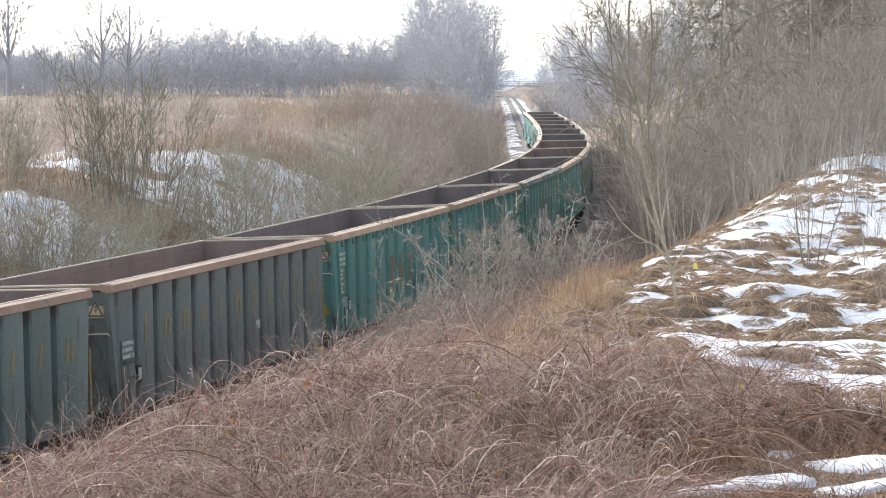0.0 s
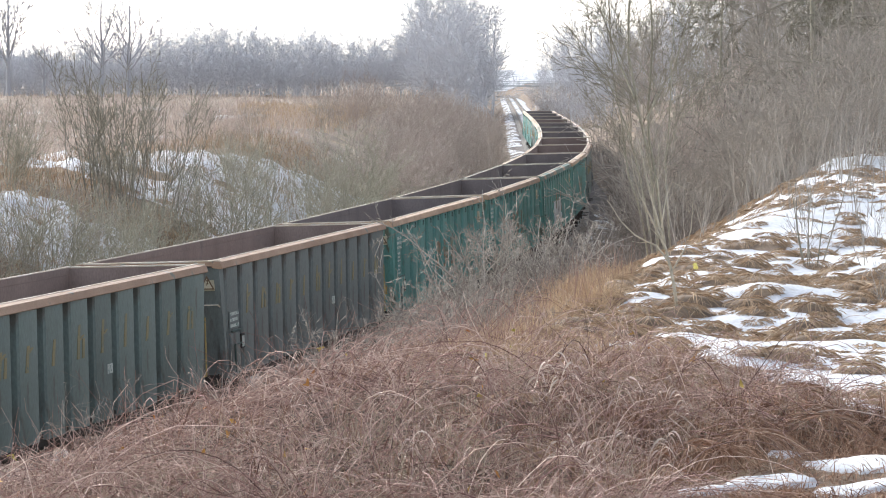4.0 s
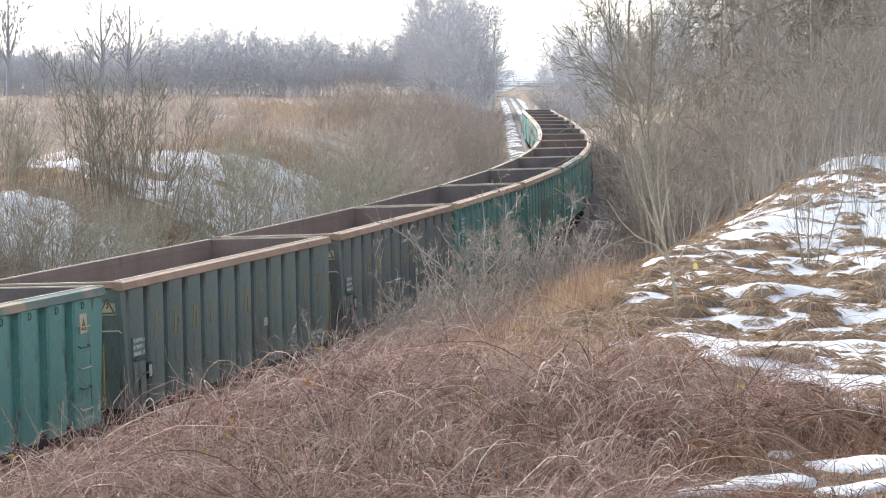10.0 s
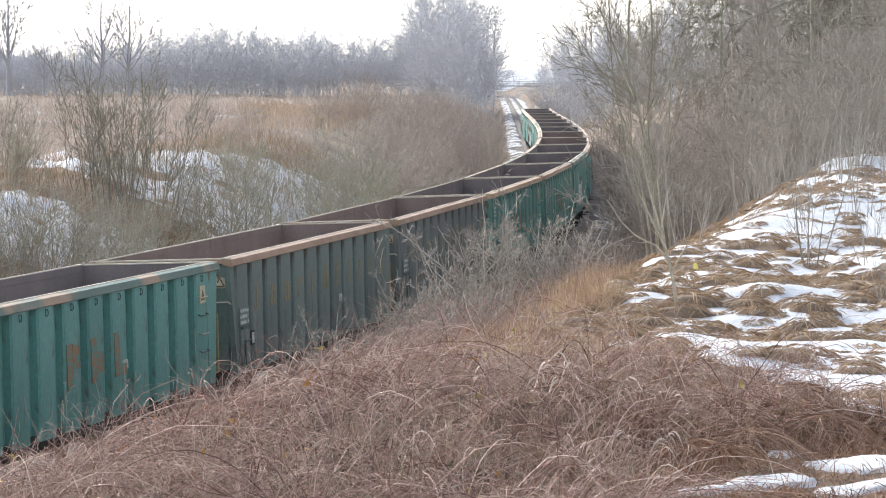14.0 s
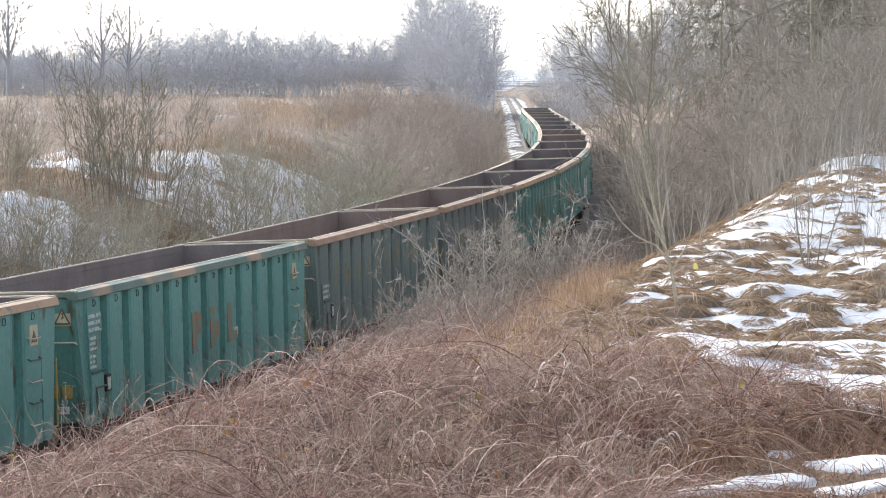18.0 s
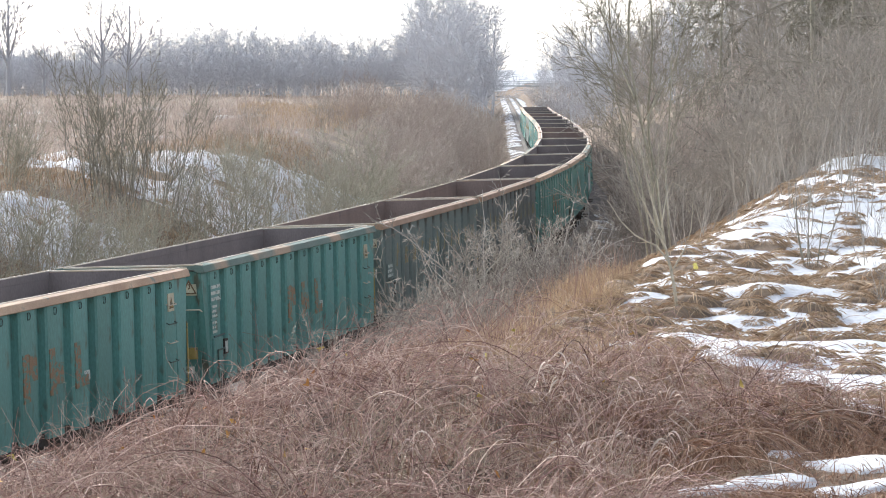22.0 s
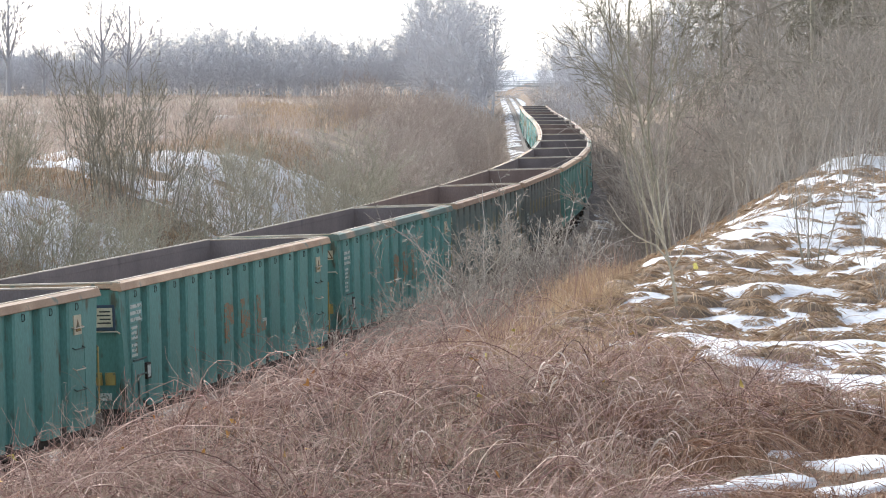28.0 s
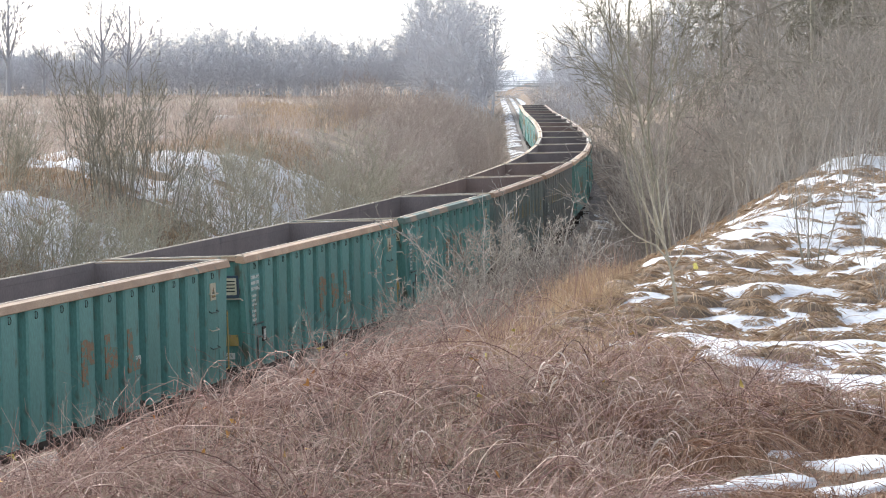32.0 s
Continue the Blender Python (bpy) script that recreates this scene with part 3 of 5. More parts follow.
        er = part("end_rim", prism([(d * 6.585, 3.31), (d * 6.60, 3.388), (d * 6.62, 3.395), (d * 6.69, 3.388), (d * 6.70, 3.31)], -1.44, 1.44, "y"), rim, w, "worn end rim")
        for x0 in (6.592, 6.672):
            part("rim_edge", box((min(d * x0, d * (x0 + 0.03)), -1.43, 3.392), (max(d * x0, d * (x0 + 0.03)), 1.43, 3.416)), M_ENDRIM, er)
        part("end_rail", rods([(d * 6.55, -1.36, 2.52), (d * 6.62, -1.34, 2.56), (d * 6.62, -0.75, 2.56), (d * 6.55, -0.73, 2.52)], 0.014, 5), M_ENDRIM, w)
        for yy in (-0.55, 0.55):
            part("end_rib", prism([(d * 6.345, 1.18), (d * 6.615, 3.26), (d * 6.70, 3.26), (d * 6.45, 1.18)], yy - 0.07, yy + 0.07, "y"), paint, w)
        part("end_beam", box((min(d * 6.25, d * 6.42), -1.28, 0.92), (max(d * 6.25, d * 6.42), 1.28, 1.20), 0.01), M_UNDER, w)
        sx = d * 6.56
        sg = part("warning_sign", box((sx - 0.012, -1.32, 2.83), (sx + 0.04 * d + 0.012, -0.96, 3.18)), M_CREAM, w, "cream electric warning plate")
        part("warning_triangle", prism([(-1.29, 2.86), (-0.99, 2.86), (-1.14, 3.13)], sx + d * 0.053, sx + d * 0.056), M_BROWN, sg)
        part("triangle_field", prism([(-1.245, 2.885), (-1.035, 2.885), (-1.14, 3.075)], sx + d * 0.056, sx + d * 0.059), M_CREAM, sg)
        part("flash", prism([(-1.15, 2.90), (-1.12, 2.98), (-1.15, 2.98), (-1.13, 3.05), (-1.16, 3.05), (-1.17, 2.96), (-1.14, 2.96)], sx + d * 0.059, sx + d * 0.062), M_BROWN, sg)
        hy = -d * 1.40
        if fittings:
            mx = d * 6.43
            for y0, y1 in ((-1.20, -1.02), (-0.96, -0.80)):
                part("letter_bar", box((mx - 0.02, y0, 1.62), (mx + 0.02, y1, 1.84)), M_YELLOW, w)
            part("small_plate", box((mx - 0.03, -1.12, 1.36), (mx + 0.01, -0.92, 1.48)), M_PRINT, w)
        part("handrail", rods([(d * 6.42, hy * 0.97, 1.3), (d * 6.62, hy, 1.32), (d * 6.66, hy, 2.42), (d * 6.60, hy * 0.97, 2.45)], 0.016), M_YELLOW, w, "thin yellow handrail")
        for yy in (-0.875, 0.875):
            bf = part("buffer", rods([(d * 6.42, yy, 1.06), (d * 6.85, yy, 1.06)], 0.10, 12), M_UNDER, w)
            part("buffer_head", rods([(d * 6.85, yy, 1.06), (d * 6.90, yy, 1.06)], 0.22, 16), M_STEEL, bf)
        part("draw_hook", rods([(d * 6.42, 0, 1.04), (d * 7.0, 0, 1.0)], 0.05), M_STEEL, w)
        part("foot_step", box((d * 6.1 - 0.2, -1.46, 0.62), (d * 6.1 + 0.2, -1.22, 0.66)), M_UNDER, w)
        bogie(w, d * 4.5)
    part("brake_gear", rods([(-2.5, -0.4, 0.7), (2.5, -0.4, 0.7)], 0.06), M_UNDER, w)
    part("air_tank", rods([(-0.6, 0.45, 0.75), (0.6, 0.45, 0.75)], 0.18, 12), M_UNDER, w)
    w.scale = (0.984, 1.0, 1.0)
    return w


def run(t):
    """How far the train has gone at t seconds, from where it stands at 19 s."""
    d = t - 19.0
    return 1.53629 * d + 0.2665 * d * d / 50 + 0.10523 * d ** 3 / 1000


SLACK = {-2: 0.25, -1: 0.25, 0: 0.30, 1: 0.22, 2: 0.10, 3: 0.05}     # how far the couplings let each wagon stand forward


def wagon_pose(n, t):
    s = (n - 0.5) * PITCH + run(t) + SLACK.get(n, 0.0)
    ax, ay, _, ca = track(s - 4.5)
    bx, by, _, cb = track(s + 4.5)
    h = math.atan2(bx - ax, by - ay)
    return Matrix.Translation(((ax + bx) / 2, (ay + by) / 2, 0)) @ Matrix.Rotation(math.pi / 2 - h, 4, "Z") @ Matrix.Rotation(-(ca + cb) / 2, 4, "X")


TRAIN = {}
teal, dark, mixed = wagon(M_TEAL, M_RIM, "short"), wagon(M_OLIVE, M_RIM_D, "long", 0.40, False, M_RUST), wagon(M_TEAL, M_RIM_G, "short")
sooty = wagon(M_GREYGREEN, M_RIM_D, "long", 0.40, False, M_RUST)
tagged(sooty, "sooty grey-green open box wagon with worn lettering", "wagon", "train of box wagons")
tagged(teal, "faded teal open box wagon with tan rim on rails", "wagon", "train of box wagons")
tagged(dark, "dirty dark green open box wagon with ochre lettering", "wagon", "train of box wagons")
tagged(mixed, "faded teal open box wagon with greyish worn rim", "wagon", "train of box wagons")
KIND = {2: dark, 3: sooty, 1: mixed, 8: dark, 9: sooty, 13: dark, 6: mixed, 11: mixed}
used = set()
for n in range(-2, 17):
    k = KIND.get(n, teal)
    if k in used:
        TRAIN[n] = copy_thing(k, Matrix())
    else:
        used.add(k)
        TRAIN[n] = k


# one wagon bears a notice board on its end instead of the warning plate
for o in [c for c in TRAIN[0].children if c.name.startswith("warning_sign") and min(v.co.x for v in c.data.vertices) < -6.5]:
    for c in (*o.children, o):
        bpy.data.objects.remove(c)
board = part("notice_board", box((-6.64, -1.31, 2.58), (-6.60, -0.93, 3.02), 0.01), M_BLUE, TRAIN[0], "dark blue framed board with a white notice")
sheet_ = part("notice_sheet", box((-6.648, -1.27, 2.64), (-6.642, -0.97, 2.97)), M_CREAM, board)
for k in range(4):
    part("print_bar", box((-6.653, -1.24, 2.70 + k * 0.065), (-6.649, -1.0 - 0.04 * (k % 2), 2.725 + k * 0.065)), M_BLACK, board)


M_WHITE = mat("white_spray_paint", (0.55, 0.56, 0.55), (0.66, 0.67, 0.66), 3, 0.6, c3=(0.12, 0.24, 0.21), amount=0.2, spots=2)
for x0, x1, z0, z1 in ((-1.7, -1.1, 1.45, 2.30), (-1.1, 0.1, 1.75, 2.0), (-0.5, 0.1, 1.5, 2.25), (0.5, 1.1, 1.55, 2.35), (0.9, 1.5, 1.45, 1.75)):
    part("paint_mark", box((x0, -1.452, z0), (x1, -1.42, z1)), M_WHITE, TRAIN[6], "blocky white sprayed mark")


# ---- bare plants ----
def grow(stems, kids, seed, jitter=0.13):
    """Branching by levels. stems: (P, R) arrays of paths. kids: rows of (children each, length share, spread, points, radius share, from, up).
    Returns all levels, as a list of (P, R)."""
    r = np.random.RandomState(seed)
    out = [stems]
    P, R = stems
    for count, share_, spread, n, rs, start, up in kids:
        m, k, _ = P.shape
        total = np.linalg.norm(np.diff(P, axis=1), axis=2).sum(1)
        u = r.uniform(start, 0.98, (m, count))
        f = u * (k - 1)
        i = np.clip(f.astype(int), 0, k - 2)
        w = (f - i)[..., None]
        a = np.arange(m)[:, None]
        base = P[a, i] * (1 - w) + P[a, i + 1] * w
        rad = R[a, i] * (1 - w[..., 0]) + R[a, i + 1] * w[..., 0]
        d = P[a, i + 1] - P[a, i]
        d = d / (np.linalg.norm(d, axis=2, keepdims=True) + 1e-9)
        side = r.normal(size=d.shape)
        side -= (side * d).sum(2, keepdims=True) * d
        side /= np.linalg.norm(side, axis=2, keepdims=True) + 1e-9
        ang = np.radians(spread) * r.uniform(0.6, 1.3, (m, count, 1))
        d = d * np.cos(ang) + side * np.sin(ang)
        ln = total[:, None] * share_ * r.uniform(0.55, 1.25, (m, count)) * (1.15 - 0.6 * u)
        base, d, ln, rad = base.reshape(-1, 3), d.reshape(-1, 3), ln.ravel(), rad.ravel()
        Q = [base]
        for j in range(1, n):
            d = d + np.array([0, 0, up]) + r.normal(0, jitter, d.shape)
            d /= np.linalg.norm(d, axis=1, keepdims=True)
            Q.append(Q[-1] + d * (ln / (n - 1))[:, None])
        P = np.stack(Q, 1)
        R = (rad * rs)[:, None] * np.linspace(1, 0.35, n)[None]
        out.append((P, R))
    return out


def clump(n, spread, tall, lean, rad, seed, points=6, wob=0.05):
    """n stems from one root."""
    r = np.random.RandomState(seed)
    a = r.uniform(0, 2 * np.pi, n)
    q = np.sqrt(r.rand(n)) * spread
    P = np.stack([np.cos(a) * q, np.sin(a) * q, np.full(n, -0.15)], 1)
    d = np.stack([np.cos(a) * lean * r.uniform(0.2, 1, n), np.sin(a) * lean * r.uniform(0.2, 1, n), np.ones(n)], 1)
    ln = tall * r.uniform(0.65, 1.05, n)
    Q = [P]
    for j in range(1, points):
        d = d / np.linalg.norm(d, axis=1, keepdims=True)
        Q.append(Q[-1] + d * (ln / (points - 1))[:, None])
        d = d + r.normal(0, wob, d.shape)
    R = rad * r.uniform(0.6, 1.1, n)[:, None] * np.linspace(1, 0.3, points)[None]
    return np.stack(Q, 1), R


def plant(name, stems, kids, m_wood, m_twig, seed, floor=0.0, split=1, low=4, jitter=0.13):
    """A bare woody plant: thing > trunk, crown."""
    lv = grow(stems, kids, seed, jitter)
    ob = new(name)
    wood = [tubes(P, np.maximum(R, floor), low) for P, R in lv[:split]]
    twig = [tubes(P, np.maximum(R, floor), 3) for P, R in lv[split:]]
    put("trunk", *joined(*wood), m_wood, ob, smooth=True)
    put("crown", *joined(*twig), m_twig, ob)
    return ob


def on_ground(x, y, turn=0.0, size=1.0, sink=0.05):
    return Matrix.Translation((x, y, float(height(x, y)) - sink)) @ Matrix.Rotation(turn, 4, "Z") @ Matrix.Scale(size, 4)


def place(ob, x, y, turn=0.0, size=1.0):
    ob.matrix_basis = on_ground(x, y, turn, size)
    return ob


def scatter(templates, spots, seed, lo=0.8, hi=1.2):
    """Puts the templates, then copies of them, at the spots."""
    r = random.Random(seed)
    first = set()
    for i, (x, y, *sz) in enumerate(spots):
        t = templates[i % len(templates)]
        size = (sz[0] if sz else 1.0) * r.uniform(lo, hi)
        m = on_ground(x, y, r.uniform(0, 6.28), size)
        if t.name in first:
            c = copy_thing(t, Matrix())
            c.matrix_basis = m
        else:
            first.add(t.name)
            t.matrix_basis = m


def bush(name, label, seed, n, spread, tall, lean, rad, m_wood, m_twig, kids, floor=0.0, group="bushes along the cutting", wob=0.12):
    b = plant(name, clump(n, spread, tall, lean, rad, seed, 6, wob), kids, m_wood, m_twig, seed, floor)
    return tagged(b, label, "bush", group)
# left bank: tall bare bushes above the snow
BK = [(9, 0.42, 32, 4, 0.55, 0.25, 0.10), (5, 0.5, 32, 3, 0.6, 0.2, 0.06)]
RK = [(6, 0.48, 42, 3, 0.6, 0.15, 0.10), (4, 0.55, 44, 2, 0.6, 0.1, 0.04)]
tall = [bush("bare_bush", "tall bare brown bush with many upright stems on the bank", 20 + i, 22, 1.0, 4.7, 0.34, 0.021, M_BARK, M_ALDER, [(12, 0.24, 38, 4, 0.5, 0.22, 0.06), (3, 0.45, 40, 3, 0.6, 0.2, 0.04)], 0.0072, wob=0.08) for i in range(2)]
upright = [bush("willow_bush", "upright olive-green leafless willow bush above the snow", 26 + i, 20, 0.9, 3.6, 0.30, 0.016, M_GREENTWIG, M_GREENTWIG, [(6, 0.34, 28, 3, 0.6, 0.2, 0.08), (3, 0.45, 34, 2, 0.6, 0.2, 0.04)], 0.006) for i in range(2)]
low_ = [bush("willow_bush", "low olive-brown leafless willow bush on the slope", 30 + i, 30, 0.9, 2.9, 0.6, 0.018, M_GREENTWIG, M_GREENTWIG, RK, 0.006) for i in range(2)]
red = [tagged(plant("thicket_bush", clump(26, 0.9, 3.4, 0.5, 0.018, 40 + i, 6, 0.19), RK, M_REDTWIG, M_REDTWIG, 40 + i, 0.006, low=3), "leafless reddish brown thicket bush beside the track", "bush", "bushes along the cutting") for i in range(3)]
grey = [tagged(plant("scrub_bush", clump(18, 0.9, 3.2, 0.55, 0.018, 45 + i, 6, 0.27), RK, M_TWIG, M_TWIG, 45 + i, 0.006, low=3), "bare grey-brown scrub bush on the bank", "bush", "bushes along the cutting") for i in range(3)]

# Same scrub, its colour darkened to stand in for the cutting's shade.
dim = [tagged(plant("scrub_bush", clump(20, 0.9, 2.9, 0.55, 0.016, 55 + i, 6, 0.25), RK, M_SHADETWIG, M_SHADETWIG, 55 + i, 0.006, low=3), "brown scrub bush coloured dark for the shade of the cutting", "bush", "bushes along the cutting") for i in range(2)]


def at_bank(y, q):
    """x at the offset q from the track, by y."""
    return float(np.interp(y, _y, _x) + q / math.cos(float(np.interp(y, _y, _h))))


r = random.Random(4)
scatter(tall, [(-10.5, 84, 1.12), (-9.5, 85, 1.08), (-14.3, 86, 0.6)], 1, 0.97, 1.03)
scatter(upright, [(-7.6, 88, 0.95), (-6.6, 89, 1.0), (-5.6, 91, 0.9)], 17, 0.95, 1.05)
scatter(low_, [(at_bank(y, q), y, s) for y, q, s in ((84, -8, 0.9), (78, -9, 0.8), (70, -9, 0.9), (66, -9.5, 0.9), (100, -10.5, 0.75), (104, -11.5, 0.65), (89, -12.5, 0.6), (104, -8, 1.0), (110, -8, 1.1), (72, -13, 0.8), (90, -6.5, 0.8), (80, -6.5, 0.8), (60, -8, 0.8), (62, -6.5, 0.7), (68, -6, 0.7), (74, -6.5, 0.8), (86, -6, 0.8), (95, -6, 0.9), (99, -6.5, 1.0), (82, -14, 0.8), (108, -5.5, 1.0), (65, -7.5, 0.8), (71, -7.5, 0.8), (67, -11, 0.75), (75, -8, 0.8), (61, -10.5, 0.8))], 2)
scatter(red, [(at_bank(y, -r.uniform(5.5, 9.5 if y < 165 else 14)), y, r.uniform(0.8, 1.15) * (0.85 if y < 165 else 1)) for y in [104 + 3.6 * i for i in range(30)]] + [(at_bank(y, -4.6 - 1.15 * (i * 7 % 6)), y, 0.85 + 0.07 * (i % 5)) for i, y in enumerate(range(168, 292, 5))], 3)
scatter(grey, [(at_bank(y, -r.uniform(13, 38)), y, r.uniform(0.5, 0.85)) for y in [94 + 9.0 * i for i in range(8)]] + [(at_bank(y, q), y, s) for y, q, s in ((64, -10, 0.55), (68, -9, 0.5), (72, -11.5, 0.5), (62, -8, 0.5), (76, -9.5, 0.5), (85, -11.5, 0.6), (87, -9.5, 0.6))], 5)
# the right side of the cutting: thicket coloured dark for its shade
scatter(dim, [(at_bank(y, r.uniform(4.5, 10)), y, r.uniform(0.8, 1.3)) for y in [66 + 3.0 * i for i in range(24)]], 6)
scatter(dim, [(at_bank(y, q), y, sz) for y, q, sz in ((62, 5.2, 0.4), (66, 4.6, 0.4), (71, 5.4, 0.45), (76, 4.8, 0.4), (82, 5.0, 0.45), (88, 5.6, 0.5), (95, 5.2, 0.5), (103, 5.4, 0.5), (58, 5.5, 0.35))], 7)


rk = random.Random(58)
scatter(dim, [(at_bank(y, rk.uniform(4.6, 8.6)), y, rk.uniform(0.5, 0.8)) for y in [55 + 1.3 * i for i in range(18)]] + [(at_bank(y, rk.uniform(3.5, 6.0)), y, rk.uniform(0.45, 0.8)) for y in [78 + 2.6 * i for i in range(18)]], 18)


# ---- trees on the near bank ----
def from_lines(lines, radii, n=9):
    """Hand-shaped stems: polylines of (x, y, z), resampled to n points."""
    P, R = [], []
    for pts, (a, b) in zip(lines, radii):
        p = np.array(pts, float)
        u = np.concatenate([[0], np.cumsum(np.linalg.norm(np.diff(p, axis=0), axis=1))])
        t = np.linspace(0, u[-1], n)
        P.append(np.stack([np.interp(t, u, p[:, k]) for k in range(3)], 1))
        R.append(np.linspace(a, b, n))
    return np.array(P), np.array(R)


SAP = from_lines([
    [(0, 0, -0.1), (-0.03, 0, 0.25), (-0.08, 0, 0.55), (-0.125, 0.02, 0.73), (-0.2, 0.03, 1.0), (-0.27, 0, 1.23), (-0.33, 0, 1.44), (-0.39, 0, 1.68), (-0.45, 0, 2.0)],
    [(-0.11, 0, 0.68), (-0.25, 0.1, 0.86), (-0.42, 0.15, 0.92), (-0.6, 0.2, 1.08), (-0.76, 0.2, 1.33)],
    [(-0.15, 0, 0.82), (-0.3, -0.1, 1.12), (-0.45, -0.2, 1.4), (-0.52, -0.2, 1.65), (-0.55, -0.2, 1.85)],
    [(-0.16, 0, 0.88), (-0.2, 0.1, 1.2), (-0.23, 0.2, 1.55), (-0.22, 0.2, 1.95)],
    [(-0.08, 0, 0.6), (0.05, -0.1, 0.85), (0.1, -0.15, 1.05), (0.11, -0.2, 1.35)],
    [(-0.2, 0, 1.05), (-0.15, 0.1, 1.35), (-0.08, 0.15, 1.53), (0.07, 0.15, 1.45)]],
    [(0.032, 0.009), (0.017, 0.005), (0.019, 0.005), (0.016, 0.005), (0.014, 0.005), (0.015, 0.006)])
SAP = (SAP[0], SAP[1] * 0.72)
sap = plant("sapling", SAP, [(4, 0.22, 38, 3, 0.5, 0.35, 0.1)], M_SAP, M_SAP, 61, 0.0025, low=6)
place(sap, 2.83, 31.6, 0, 1.13)
tagged(sap, "slender leafless sapling with a pale trunk standing in snow", "tree")
multi = plant("young_shrub", clump(6, 0.10, 1.7, 0.28, 0.014, 62), [(7, 0.35, 35, 4, 0.5, 0.3, 0.1), (4, 0.4, 35, 3, 0.6, 0.3, 0.05)], M_BARK, M_TWIG, 62, 0.002)
place(multi, 5.45, 39.1, 0, 1.1)
tagged(multi, "thin many-stemmed bare shrub on the snowy bank", "shrub")
twiggy = [tagged(plant("young_shrub", clump(5, 0.2, 1.3, 0.4, 0.008, 63 + i), [(6, 0.4, 35, 3, 0.5, 0.3, 0.1)], M_TWIG, M_TWIG, 63 + i, 0.002), "thin bare shrub of a few upright twigs", "shrub") for i in range(2)]
scatter(twiggy, [(6.3, 38.5, 1.1), (6.6, 41, 1.2), (5.9, 43, 1.0), (7.3, 46, 1.3), (4.3, 46, 1.1), (5.2, 50, 1.2), (8.0, 52, 1.4), (6.7, 55, 1.3), (7.2, 42, 1.2), (5.6, 33.0, 0.8), (6.2, 47, 1.2), (7.0, 49, 1.3), (6.0, 53, 1.4), (7.6, 54, 1.5), (8.4, 56, 1.5), (6.6, 58, 1.6), (9.0, 58, 1.6), (7.5, 60, 1.7), (8.3, 61, 1.7), (5.8, 57, 1.5), (9.6, 62, 1.8), (8.8, 53, 1.3), (5.0, 54, 1.5), (9.3, 60, 1.6)], 8)

# the many-stemmed tree: ascending stems, one side arching out over the cutting
STEMS = [[(-0.06, -0.3), (-0.30, 1.25), (-0.49, 2.1), (-0.71, 2.85), (-1.0, 3.6), (-1.40, 4.2), (-1.85, 4.75)],
         [(0.0, -0.3), (-0.24, 2.1), (-0.44, 2.9), (-0.56, 3.55), (-0.68, 4.2), (-0.65, 6.6)],
         [(0.16, -0.3), (-0.10, 1.7), (-0.31, 2.95), (-0.22, 3.55), (-0.18, 4.35), (-0.30, 6.8)],
         [(-0.34, 3.0), (-0.07, 3.6), (0.24, 4.05), (0.32, 4.5), (0.66, 5.6)],
         [(0.26, -0.3), (0.02, 1.95), (0.10, 2.7), (0.11, 3.95), (0.22, 5.4)],
         [(-0.16, -0.3), (-0.36, 1.1), (-0.53, 1.5), (-0.72, 2.05), (-0.74, 2.7), (-0.96, 3.95), (-1.2, 5.4)],
         [(-0.57, 3.4), (-0.85, 4.2), (-1.07, 4.75), (-1.4, 5.6)]]
WIDE = [(0.024, 0.010), (0.035, 0.015), (0.031, 0.013), (0.022, 0.010), (0.021, 0.009), (0.022, 0.009), (0.024, 0.008)]
rt = np.random.RandomState(71)
ALDER = from_lines([[(x, 0.10 * i * rt.normal() * z / 4, z) for x, z in st] for i, st in enumerate(STEMS)], WIDE, 13)
ALDER = (ALDER[0] + np.cumsum(rt.normal(0, 0.008, ALDER[0].shape), 1), ALDER[1])
big = plant("alder_tree", ALDER, [(16, 0.36, 44, 9, 0.40, 0.28, 0.03), (7, 0.36, 36, 5, 0.55, 0.15, 0.02), (3, 0.40, 34, 3, 0.7, 0.2, 0.0)], M_ALDERSTEM, M_ALDER, 71, 0.0050, low=7, jitter=0.06)
place(big, 4.29, 52.0)
tagged(big, "tall many-stemmed leafless tree in the cutting", "tree")
bare = [tagged(plant("bare_tree", clump(2 + i % 2, 0.5, 10.0, 0.24, 0.046, 80 + i, 9, 0.10), [(15, 0.34, 48, 4, 0.5, 0.08, 0.03), (7, 0.42, 38, 3, 0.5, 0.2, 0.0), (5, 0.45, 34, 2, 0.6, 0.2, 0.0)], M_BARK, M_TWIG, 80 + i, 0.006, low=5), "leafless grey-brown deciduous tree in the wood", "tree", "trees of the wood") for i in range(4)]


def pine(seed):
    """Trunk, tiers of drooping boughs, and tufts of needles."""
    ob = new("pine_tree")
    st = clump(1, 0.0, 15.0, 0.03, 0.10, seed, 10, 0.02)
    lv = grow(st, [(44, 0.29, 80, 7, 0.30, 0.12, -0.045), (12, 0.32, 42, 4, 0.5, 0.15, -0.07)], seed, 0.09)
    put("trunk", *tubes(*lv[0], 8), M_ALDER, ob, smooth=True)
    put("branchwork", *joined(tubes(*lv[1], 4), tubes(lv[2][0], np.maximum(lv[2][1], 0.007), 3)), M_BARK, ob)
    P, _ = grow(lv[2], [(24, 0.26, 36, 2, 0.5, 0.05, -0.15)], seed + 1)[1]
    put("needles", *blades(P, np.repeat(np.array([[0.0070, 0.0035]]), len(P), 0)), M_NEEDLE, ob)
    return tagged(ob, "dark green pine with drooping boughs at the wood's edge", "tree", "trees of the wood")


